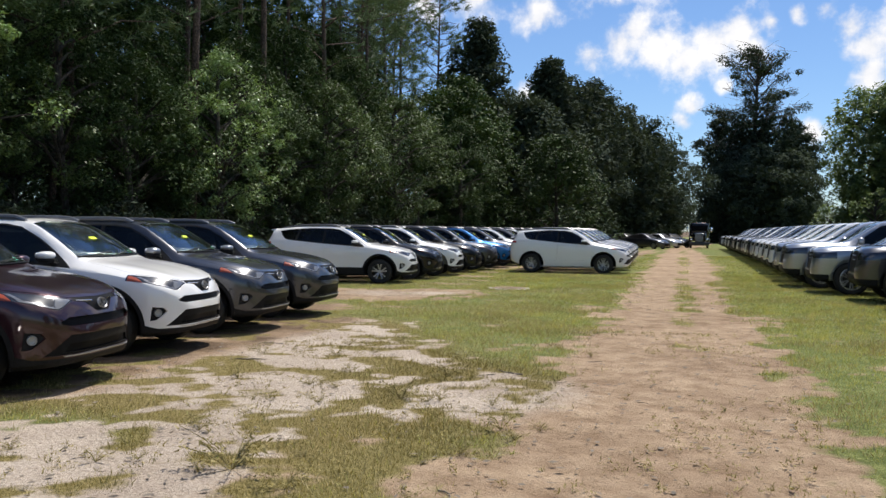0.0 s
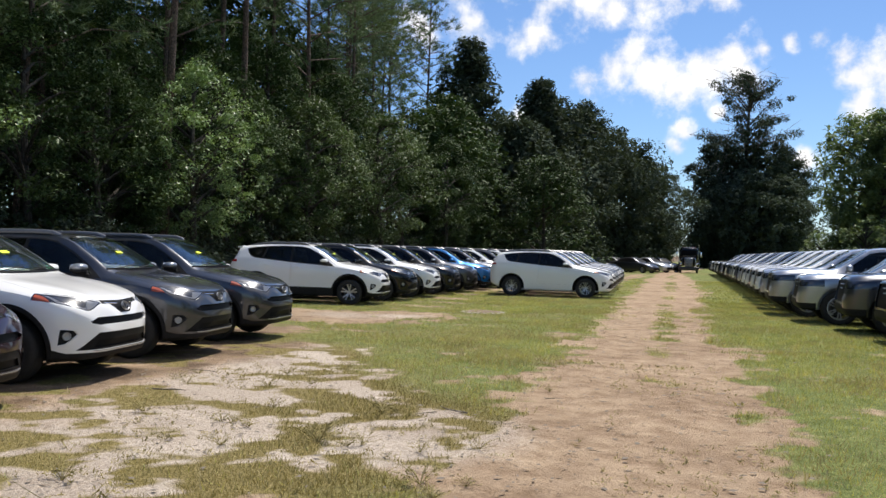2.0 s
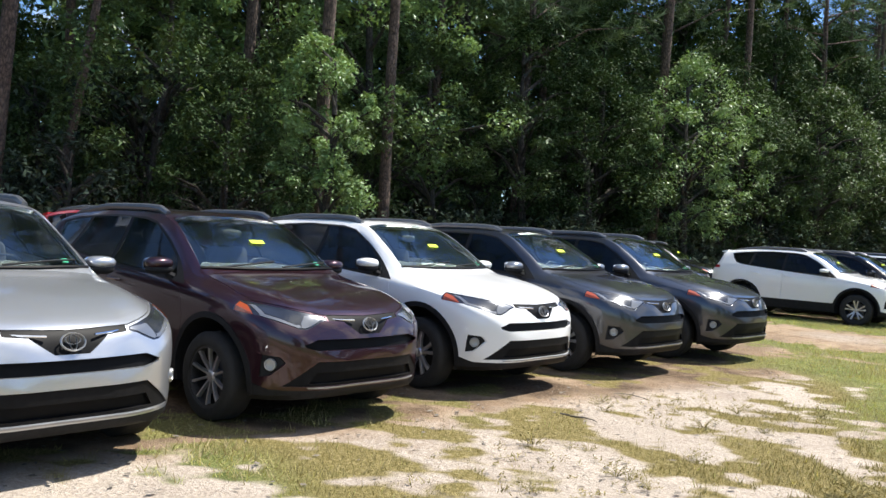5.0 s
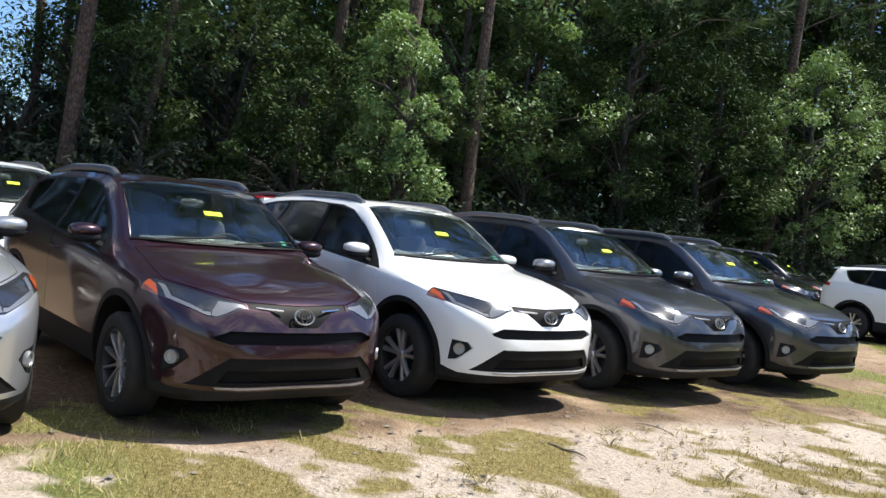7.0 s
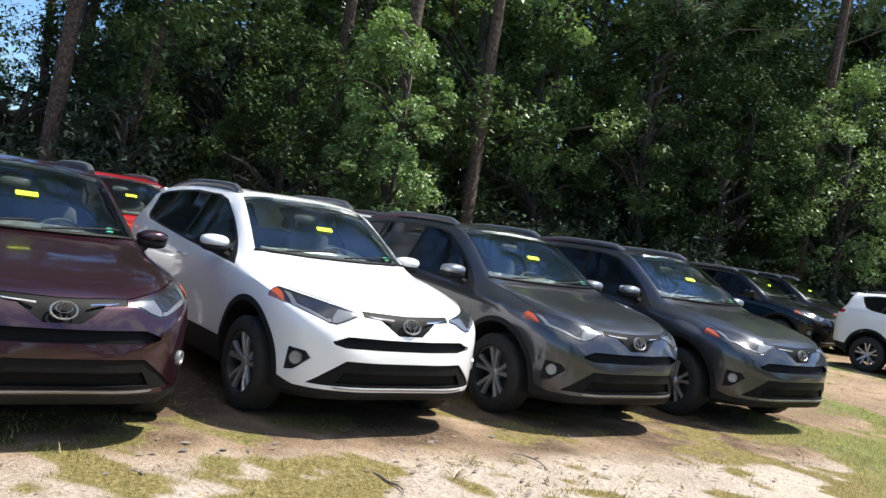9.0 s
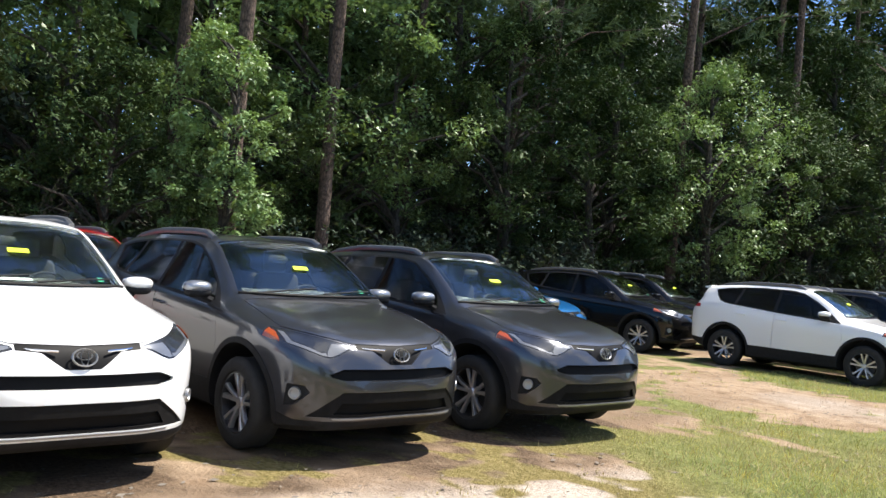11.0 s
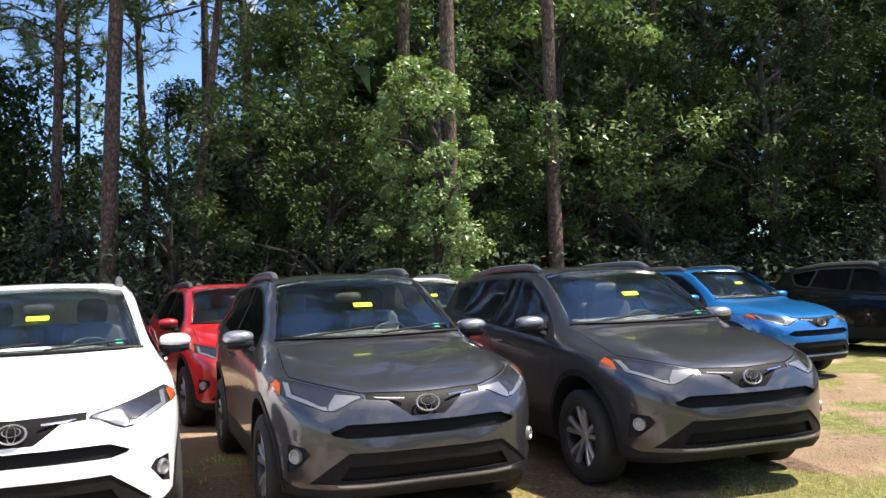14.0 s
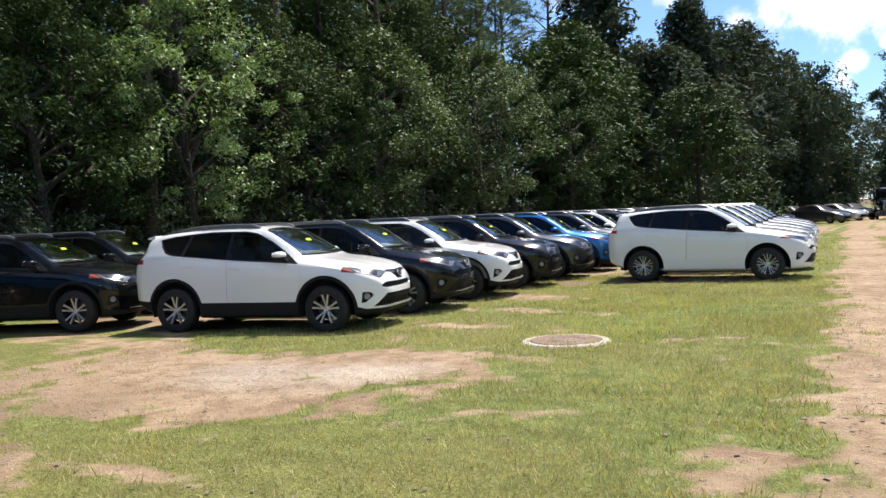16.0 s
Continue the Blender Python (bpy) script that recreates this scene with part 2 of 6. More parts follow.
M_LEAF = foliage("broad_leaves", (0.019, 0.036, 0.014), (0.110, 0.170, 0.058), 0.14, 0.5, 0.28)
# broad leaves with the canopy's shade put into the colour
M_LEAFSHADED = foliage("shade_painted_leaves", (0.011, 0.024, 0.009), (0.056, 0.096, 0.033), 0.10, 0.62, 0.12)
# broad leaves with sunlight put into the colour
M_LEAFLIT = foliage("sun_painted_leaves", (0.038, 0.071, 0.027), (0.21, 0.325, 0.128), 0.18, 0.45, 0.45)
# deep shade put into the leaf colour, lifted and greyed for distant haze
M_LEAFSHADEHAZE = foliage("shade_haze_painted_leaves", (0.026, 0.038, 0.030), (0.064, 0.086, 0.060), 0.12, 0.8, 0.05)
M_LEAFPALE = foliage("willow_leaves", (0.06, 0.095, 0.042), (0.165, 0.23, 0.10), 0.25)
M_NEEDLE = foliage("pine_needles", (0.034, 0.062, 0.029), (0.145, 0.205, 0.088), 0.12, 0.55)
def grass_material():
    mat = foliage("mown_grass", (0.060, 0.088, 0.022), (0.49, 0.49, 0.195), 0.3, 0.7)
    nodes, links = mat.node_tree.nodes, mat.node_tree.links
    col = next(n for n in nodes if n.bl_idname == "ShaderNodeValToRGB")
    worn = noise_node(nodes, links, 2.4, 6, 0.72)
    dry_ = ramp(nodes, links, worn.outputs["Fac"], [(0.36, (0.62, 0.74, 0.66)), (0.5, (1.0, 1.0, 1.0)), (0.62, (1.32, 1.12, 1.05))])
    mul = nodes.new("ShaderNodeMix")
    mul.data_type, mul.blend_type, mul.inputs["Factor"].default_value = "RGBA", "MULTIPLY", 1.0
    targets = [l.to_socket for l in col.outputs[0].links]
    links.new(col.outputs[0], mul.inputs["A"]), links.new(dry_, mul.inputs["B"])
    for t in targets:
        links.new(mul.outputs["Result"], t)
    return mat


M_GRASS = grass_material()
M_WEED = foliage("dry_weeds", (0.095, 0.088, 0.030), (0.34, 0.285, 0.125), 0.15, 0.8)
M_STRAW = foliage("dry_straw", (0.28, 0.22, 0.10), (0.5, 0.42, 0.24), 0.2, 0.8)


def ground_material():
    mat, nodes, links, p = shader("sand_and_turf")
    at = nodes.new("ShaderNodeAttribute")
    at.attribute_name = "cover"
    sep = nodes.new("ShaderNodeSeparateColor")
    links.new(at.outputs["Color"], sep.inputs[0])
    fine, mid, big = noise_node(nodes, links, 28, 5, 0.7), noise_node(nodes, links, 3.2, 6, 0.65), noise_node(nodes, links, 0.5, 4)
    grain = noise_node(nodes, links, 160, 2, 0.8)
    sand = ramp(nodes, links, mid.outputs["Fac"], [(0.3, (0.255, 0.176, 0.110)), (0.62, (0.445, 0.338, 0.230))])
    pale = ramp(nodes, links, fine.outputs["Fac"], [(0.3, (0.365, 0.308, 0.243)), (0.65, (0.60, 0.53, 0.447))])
    turf = ramp(nodes, links, fine.outputs["Fac"], [(0.28, (0.066, 0.088, 0.022)), (0.5, (0.155, 0.19, 0.054)), (0.72, (0.30, 0.305, 0.122))])
    clump = ramp(nodes, links, mid.outputs["Fac"], [(0.38, (0.66, 0.70, 0.62)), (0.62, (1.22, 1.18, 1.2))])
    lush = nodes.new("ShaderNodeMix")
    lush.data_type, lush.blend_type, lush.inputs["Factor"].default_value = "RGBA", "MULTIPLY", 1.0
    links.new(turf, lush.inputs["A"]), links.new(clump, lush.inputs["B"])
    turf = lush.outputs["Result"]
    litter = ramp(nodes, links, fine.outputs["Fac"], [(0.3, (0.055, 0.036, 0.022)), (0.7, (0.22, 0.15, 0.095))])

    def blend(fac, a, b):
        m = nodes.new("ShaderNodeMix")
        m.data_type = "RGBA"
        links.new(fac, m.inputs["Factor"]), links.new(a, m.inputs["A"]), links.new(b, m.inputs["B"])
        return m.outputs["Result"]

    def edge(channel, soft_, weight):
        m1 = nodes.new("ShaderNodeMath")
        m1.operation, m1.inputs[1].default_value = "MULTIPLY_ADD", weight
        links.new(mid.outputs["Fac"], m1.inputs[0]), links.new(channel, m1.inputs[2])
        m3 = nodes.new("ShaderNodeMath")
        m3.operation, m3.inputs[1].default_value = "MULTIPLY_ADD", weight * 0.8
        links.new(fine.outputs["Fac"], m3.inputs[0]), links.new(m1.outputs[0], m3.inputs[2])
        m2 = nodes.new("ShaderNodeMapRange")
        c = 0.5 + weight * 0.9
        m2.inputs["From Min"].default_value, m2.inputs["From Max"].default_value = c - soft_, c + soft_
        links.new(m3.outputs[0], m2.inputs["Value"])
        return m2.outputs[0]

    col = blend(edge(sep.outputs["Green"], 0.2, 0.5), sand, pale)
    damp = ramp(nodes, links, big.outputs["Fac"], [(0.35, (0.80, 0.75, 0.72)), (0.6, (1.08, 1.06, 1.05))])
    wet = nodes.new("ShaderNodeMix")
    wet.data_type, wet.blend_type, wet.inputs["Factor"].default_value = "RGBA", "MULTIPLY", 1.0
    links.new(col, wet.inputs["A"]), links.new(damp, wet.inputs["B"])
    col = wet.outputs["Result"]
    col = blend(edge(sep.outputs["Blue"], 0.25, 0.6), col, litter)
    mats = ramp(nodes, links, fine.outputs["Fac"], [(0.28, (0.10, 0.084, 0.026)), (0.5, (0.22, 0.175, 0.062)), (0.72, (0.39, 0.315, 0.15))])
    col = blend(edge(sep.outputs["Red"], 0.2, 0.5), col, blend(at.outputs["Alpha"], turf, mats))
    speck = ramp(nodes, links, grain.outputs["Fac"], [(0.3, (0.72, 0.72, 0.72)), (0.6, (1.0, 1.0, 1.0))])
    mul = nodes.new("ShaderNodeMix")
    mul.data_type, mul.blend_type, mul.inputs["Factor"].default_value = "RGBA", "MULTIPLY", 0.8
    links.new(col, mul.inputs["A"]), links.new(speck, mul.inputs["B"])
    links.new(mul.outputs["Result"], p.inputs["Base Color"])
    p.inputs["Roughness"].default_value, p.inputs["Specular IOR Level"].default_value = 0.95, 0.2
    hsum = nodes.new("ShaderNodeMath")
    hsum.operation, hsum.inputs[1].default_value = "MULTIPLY_ADD", 2.0
    links.new(mid.outputs["Fac"], hsum.inputs[0]), links.new(fine.outputs["Fac"], hsum.inputs[2])
    bump(nodes, links, hsum.outputs[0], p, 0.8, 0.05)
    return mat


M_GROUND = ground_material()

# ---- mesh tools ----


def mesh_of(name, verts, faces, smooth=True, angle=32):
    me = bpy.data.meshes.new(name)
    me.from_pydata([tuple(v) for v in verts], [], [tuple(f) for f in faces])
    if smooth:
        me.shade_smooth()
        me.set_sharp_from_angle(angle=radians(angle))
    return me


def part(name, data, material, parent, label="", m=None, **tags):
    """One mesh as an object of its own, under a thing or a part; the material sits on the object, so that copies may differ."""
    if isinstance(data, bmesh.types.BMesh):
        bm, data = data, bpy.data.meshes.new(name)
        bm.to_mesh(data)
        bm.free()
        data.shade_smooth()
        data.set_sharp_from_angle(angle=radians(35))
    if not data.materials:
        data.materials.append(material)
    ob = new(name, data)
    ob.material_slots[0].link = "OBJECT"
    ob.material_slots[0].material = material
    ob.parent = parent
    if m is not None:
        ob.matrix_basis = m
    return tagged(ob, label, **tags)


def empty(name, m, label, category, group="", kind=""):
    ob = new(name)
    ob.empty_display_size = 0.2
    ob.matrix_basis = m
    return tagged(ob, label, category, group, kind)


def boolean(a, b, op):
    """Mesh a with b taken away from it or met with it."""
    oa, obb = bpy.data.objects.new("cut_a", a), bpy.data.objects.new("cut_b", b)
    scene.collection.objects.link(oa), scene.collection.objects.link(obb)
    mod = oa.modifiers.new("cut", "BOOLEAN")
    mod.operation, mod.object, mod.solver = op, obb, "EXACT"
    out = bpy.data.meshes.new_from_object(oa.evaluated_get(bpy.context.evaluated_depsgraph_get()))
    bpy.data.objects.remove(oa), bpy.data.objects.remove(obb)
    out.materials.clear()
    return out


def finish(me, angle=28):
    me.shade_smooth()
    me.set_sharp_from_angle(angle=radians(angle))
    return me


def prism(polys, axis, lo, hi):
    """Closed prisms over 2D polygons: axis 'x' over (y, z), 'y' over (x, z), 'z' over (x, y)."""
    verts, faces = [], []
    for poly in polys:
        k, n = len(verts), len(poly)
        for d in (lo, hi):
            for a, b in poly:
                verts.append({"x": (d, a, b), "y": (a, d, b), "z": (a, b, d)}[axis])
        faces += [list(range(k, k + n)), list(range(k + 2 * n - 1, k + n - 1, -1))]
        faces += [[k + i, k + n + i, k + n + (i + 1) % n, k + (i + 1) % n] for i in range(n)]
    me = mesh_of("prism", verts, faces, False)
    bm = bmesh.new()
    bm.from_mesh(me)
    bmesh.ops.recalc_face_normals(bm, faces=bm.faces)
    bm.to_mesh(me)
    bm.free()
    return me


def joined(*meshes):
    bm = bmesh.new()
    for me in meshes:
        bm.from_mesh(me)
    out = bpy.data.meshes.new("joined")
    bm.to_mesh(out)
    bm.free()
    return out


def split_sides(me):
    """The halves of a mesh with y below and above nought, as two meshes."""
    halves = []
    for sign in (-1, 1):
        bm = bmesh.new()
        bm.from_mesh(me)
        bmesh.ops.delete(bm, geom=[f for f in bm.faces if f.calc_center_median().y * sign < 0], context="FACES")
        out = bpy.data.meshes.new("half")
        bm.to_mesh(out)
        bm.free()
        halves.append(out)
    return halves


def mirror_poly(poly):
    return [(-a, b) for a, b in reversed(poly)]


def rounded_block(cx, cy, cz, rx, ry, rz, p=3.0, nu=14, nv=9):
    """A closed superellipsoid: between a ball and a box."""
    def c(a, q):
        return math.copysign(abs(math.cos(a)) ** q, math.cos(a))

    def s(a, q):
        return math.copysign(abs(math.sin(a)) ** q, math.sin(a))
    q = 2.0 / p
    verts, faces = [(cx, cy, cz - rz)], []
    for j in range(1, nv):
        b = -math.pi / 2 + math.pi * j / nv
        for i in range(nu):
            a = 2 * math.pi * i / nu
            verts.append((cx + rx * c(b, q) * c(a, q), cy + ry * c(b, q) * s(a, q), cz + rz * s(b, q)))
    verts.append((cx, cy, cz + rz))
    for i in range(nu):
        faces.append((0, 1 + (i + 1) % nu, 1 + i))
        for j in range(nv - 2):
            k = 1 + j * nu
            faces.append((k + i, k + (i + 1) % nu, k + nu + (i + 1) % nu, k + nu + i))
        k = 1 + (nv - 2) * nu
        faces.append((k + i, k + (i + 1) % nu, len(verts) - 1))
    return verts, faces


def sweep(points, radii, sides=8, flat=1.0):
    """A tube of changing radius along points, closed at both ends; flat squeezes it upright."""
    verts, faces = [], []
    pts = [Vector(p) for p in points]
    for i, p in enumerate(pts):
        d = (pts[min(i + 1, len(pts) - 1)] - pts[max(i - 1, 0)]).normalized()
        side = d.cross(Vector((0, 0, 1)))
        side = side.normalized() if side.length > 1e-3 else Vector((1, 0, 0))
        up = side.cross(d).normalized()
        r = radii[i] if hasattr(radii, "__len__") else radii
        for k in range(sides):
            a = 2 * math.pi * k / sides
            verts.append(p + side * math.cos(a) * r + up * math.sin(a) * r * flat)
    for i in range(len(pts) - 1):
        for k in range(sides):
            a, b = i * sides + k, i * sides + (k + 1) % sides
            faces.append((a, b, b + sides, a + sides))
    faces += [tuple(range(sides - 1, -1, -1)), tuple(range(len(verts) - sides, len(verts)))]
    return verts, faces


def spin(profile, n=32, closed=True):
    """A profile of (radius, y) turned round the y axis."""
    verts, faces, k = [], [], len(profile)
    for i in range(n):
        a = 2 * math.pi * i / n
        verts += [(r * math.cos(a), y, r * math.sin(a)) for r, y in profile]
    for i in range(n):
        for j in range(k if closed else k - 1):
            a, b = i * k + j, i * k + (j + 1) % k
            c, d = ((i + 1) % n) * k + (j + 1) % k, ((i + 1) % n) * k + j
            faces.append((a, d, c, b))
    return verts, faces


def both(*pairs):
    verts, faces = [], []
    for v, f in pairs:
        k = len(verts)
        verts += list(v)
        faces += [tuple(i + k for i in g) for g in f]
    return verts, faces


def box(cx, cy, cz, sx, sy, sz, m=None):
    v = [Vector((cx + sx * a, cy + sy * b, cz + sz * c)) for a in (-.5, .5) for b in (-.5, .5) for c in (-.5, .5)]
    if m is not None:
        v = [m @ p for p in v]
    return v, [(0, 1, 3, 2), (4, 6, 7, 5), (0, 4, 5, 1), (2, 3, 7, 6), (0, 2, 6, 4), (1, 5, 7, 3)]


# ---- vehicles ----


def curve(points, x):
    """A smooth line without overshoot through (x, value) points."""
    px, py = np.array([p[0] for p in points], float), np.array([p[1] for p in points], float)
    h, d = np.diff(px), np.diff(py) / np.diff(px)
    m = np.zeros(len(px))
    m[0], m[-1] = d[0], d[-1]
    for i in range(1, len(px) - 1):
        if d[i - 1] * d[i] > 0:
            w1, w2 = 2 * h[i] + h[i - 1], h[i] + 2 * h[i - 1]
            m[i] = (w1 + w2) / (w1 / d[i - 1] + w2 / d[i])
    k = np.clip(np.searchsorted(px, x) - 1, 0, len(px) - 2)
    s = np.clip((x - px[k]) / h[k], 0, 1)
    return ((1 + 2 * s) * (1 - s) ** 2 * py[k] + s * (1 - s) ** 2 * h[k] * m[k] + s * s * (3 - 2 * s) * py[k + 1] + s * s * (s - 1) * h[k] * m[k + 1])


def loft(spec, inset=0.0, x_lo=None, x_hi=None, floor=None, per=3):
    """The closed body of a vehicle from its lines: top, bottom, half width, belt and roof edge along x."""
    lo, hi = spec["top"][0][0] + inset, spec["top"][-1][0] - inset
    lo, hi = max(lo, x_lo if x_lo is not None else lo), min(hi, x_hi if x_hi is not None else hi)
    s = np.linspace(0, 1, spec.get("stations", 96))
    xs = lo + (hi - lo) * (s - 0.115 * np.sin(2 * np.pi * s) * (1 if x_lo is None else 0))
    ends = {k: (spec[k][0][0], spec[k][-1][0]) for k in ("top", "bottom", "width", "belt", "roof")}
    src = np.clip(xs + inset * np.sign(xs) * 0.9 * (np.abs(xs) > 1.6), *ends["top"])
    zt, zb, w, zs, wr = (curve(spec[k], src) for k in ("top", "bottom", "width", "belt", "roof"))
    zt, zb, w, wr = zt - inset, zb + inset, w - inset, wr - inset
    for xa in spec["axles"]:
        w = w + 0.014 * np.exp(-((xs - xa) / 0.42) ** 2)
    if floor is not None:
        zb = np.full_like(xs, floor)
        zt = np.maximum(zt, floor + 0.05)
    zs = np.minimum(zs, zt - 0.03)
    zs = np.maximum(zs, zb + 0.02)
    sections = []
    for x, t, b, hw, sh, hr in zip(xs, zt, zb, w, zs, wr):
        hgt = sh - b
        e = min(0.055, (t - sh) * 0.35)
        hr = min(hr, hw * 0.97)
        nose = min(1.0, max(0.0, (x - 1.05) / 0.3)) * min(1.0, max(0.0, (2.1 - x) / 0.15))
        pts = [(0, b), (hw * 0.80, b), (hw * 0.955, b + 0.05 * min(1, hgt / 0.4)), (hw * 0.985, b + hgt * 0.26), (hw * 0.990, b + hgt * 0.5),
               (hw * 1.0, b + hgt * 0.74), (hw * 0.985, b + hgt * 0.93), (hw * 0.955, sh), (hr + (hw * 0.955 - hr) * 0.42, sh + (t - e - sh) * 0.56),
               (hr, t - e), (hr * 0.86, t - e * (0.45 - 0.32 * nose)), (hr * 0.45, t - e * (0.08 + 0.22 * nose)), (0, t)]
        k = np.arange(len(pts), dtype=float)
        fine = np.linspace(0, len(pts) - 1, (len(pts) - 1) * per // 2 + 1)
        ys, zz = (curve(list(zip(k, [p[i] for p in pts])), fine) for i in (0, 1))
        half = [(x, y, z) for y, z in zip(ys, zz)]
        sections.append(half + [(x, -y, z) for _, y, z in reversed(half[1:-1])])
    n = len(sections[0])
    verts = [p for sec in sections for p in sec]
    faces = [[i * n + j, (i + 1) * n + j, (i + 1) * n + (j + 1) % n, i * n + (j + 1) % n] for i in range(len(sections) - 1) for j in range(n)]
    faces += [list(range(n)), list(range(len(verts) - 1, len(verts) - n - 1, -1))]
    me = mesh_of("body_form", verts, faces, False)
    bm = bmesh.new()
    bm.from_mesh(me)
    bmesh.ops.recalc_face_normals(bm, faces=bm.faces)
    bm.to_mesh(me)
    bm.free()
    return me


def shifted(me, x=0.0, y=0.0, z=0.0, sx=1.0, sy=1.0, sz=1.0):
    out = me.copy()
    out.transform(Matrix.Translation((x, y, z)) @ Matrix.Diagonal((sx, sy, sz, 1)))
    return out


def alloy_wheel(parent, x, y, radius, style, flip):
    """Tyre with tread and side wall, rim, spokes, hub and brake disc; the outer face looks to -y unless flipped."""
    w, r = 0.115, radius * 0.665
    m = pose(x, y, radius, 0, 0, 180 if flip else 0)
    wheel_ob = part("wheel", mesh_of("brake", *spin([(0.02, 0.0), (r * 0.72, 0.0), (r * 0.72, 0.03), (0.02, 0.03)], 12), angle=25), M_RIMDARK, parent, m=m)
    prof = [(r, -w * 0.86), (r * 1.06, -w), (radius * 0.86, -w * 1.06), (radius * 0.955, -w * 0.93), (radius, -w * 0.72), (radius * 0.985, -w * 0.25), (radius * 0.985, w * 0.25),
            (radius, w * 0.72), (radius * 0.955, w * 0.93), (radius * 0.86, w * 1.06), (r, w * 0.86)]
    key = ("tyre", radius)
    if key not in MESHES:
        MESHES[key] = mesh_of("tyre", *spin(prof, 24), angle=40)
        MESHES["rim", radius] = mesh_of("rim", *spin([(r * 1.02, -w * 0.88), (r * 0.955, -w * 0.90), (r * 0.93, -w * 0.7), (r * 0.90, w * 0.8), (r * 1.0, w * 0.86)], 28), angle=30)
    part("tyre", MESHES[key], M_TYRE, wheel_ob, "black rubber tyre")
    part("rim", MESHES["rim", radius], M_RIM if style != "five" else M_RIMDARK, wheel_ob)
    key = ("spokes", radius, style)
    if key not in MESHES:
        pieces = []
        groups = {"five": [(k * 72 + o, 0.037) for k in range(5) for o in (-12.5, 12.5)], "ten": [(k * 36, 0.022) for k in range(10)],
                  "six": [(k * 60 + o, 0.034) for k in range(6) for o in (-9, 9)], "y": [(k * 72 + o, 0.020) for k in range(5) for o in (-20, 0, 20)]}[style]
        for ang, wide in groups:
            a = radians(ang + 90)
            inner = radians(ang + 90 - (ang - round(ang / 72) * 72) * 0.55) if style in ("five", "y") else a
            p0 = Vector((math.cos(inner), 0, math.sin(inner))) * r * 0.16
            p1 = Vector((math.cos(a), 0, math.sin(a))) * r * 0.955
            d = (p1 - p0).normalized()
            side = Vector((-d.z, 0, d.x))
            vs = []
            for p, f, yy in ((p0, 1.0, -w * 0.60), (p0.lerp(p1, 0.6), 0.85, -w * 0.82), (p1, 1.25, -w * 0.86)):
                for sgn, dy in ((-1, 0.012), (-0.7, 0.0), (0.7, 0.0), (1, 0.012), (1, 0.035), (-1, 0.035)):
                    vs.append(p + side * sgn * wide * f * 0.5 + Vector((0, yy + dy, 0)))
            fs = [(i * 6 + j, (i + 1) * 6 + j, (i + 1) * 6 + (j + 1) % 6, i * 6 + (j + 1) % 6) for i in range(2) for j in range(6)]
            pieces.append((vs, fs + [tuple(range(5, -1, -1)), tuple(range(12, 18))]))
        pieces.append(spin([(0.004, -w * 0.70), (r * 0.15, -w * 0.68), (r * 0.22, -w * 0.55), (r * 0.22, 0), (0.004, 0)], 16))
        MESHES[key] = mesh_of("spokes", *both(*pieces), angle=30)
    part("spokes", MESHES[key], M_RIM, wheel_ob, "machined alloy spokes")
    return wheel_ob


MESHES = {}

SUV = dict(
    axles=(1.34, -1.34), stations=64, wheel=0.358, track=0.80, well=0.468,
    top=[(-2.20, 0.98), (-2.18, 1.06), (-2.13, 1.16), (-2.05, 1.31), (-1.965, 1.45), (-1.935, 1.518), (-1.88, 1.555), (-1.75, 1.592), (-1.5, 1.63), (-0.9, 1.672), (-0.3, 1.678), (0.02, 1.662), (0.2, 1.63),
         (0.6, 1.43), (0.98, 1.185), (1.06, 1.15), (1.25, 1.12), (1.6, 1.065), (1.9, 0.998), (2.03, 0.955), (2.10, 0.922), (2.145, 0.892), (2.185, 0.845), (2.215, 0.79), (2.243, 0.72), (2.26, 0.63)],
    bottom=[(-2.20, 0.58), (-2.16, 0.46), (-2.01, 0.37), (-1.7, 0.27), (-1.2, 0.22), (1.2, 0.22), (1.7, 0.23), (2.0, 0.25), (2.15, 0.27), (2.2, 0.30), (2.23, 0.34), (2.26, 0.48)],
    width=[(-2.20, 0.58), (-2.18, 0.70), (-2.12, 0.80), (-1.91, 0.875), (-1.3, 0.905), (0, 0.91), (1.3, 0.905), (1.6, 0.90), (1.8, 0.875), (1.93, 0.83), (2.04, 0.76), (2.13, 0.66),
           (2.19, 0.54), (2.23, 0.42), (2.26, 0.26)],
    belt=[(-2.20, 0.93), (-2.11, 1.12), (-1.91, 1.205), (-1.5, 1.22), (0, 1.125), (0.8, 1.068), (1.2, 1.03), (1.6, 0.97), (1.9, 0.885), (2.05, 0.815), (2.15, 0.74), (2.26, 0.57)],
    roof=[(-2.20, 0.50), (-2.06, 0.64), (-1.95, 0.655), (-1.6, 0.65), (-1.3, 0.645), (-0.3, 0.645), (0.1, 0.65), (0.5, 0.682), (0.96, 0.745), (1.1, 0.755), (1.6, 0.725), (1.9, 0.66), (2.1, 0.54), (2.26, 0.2)])


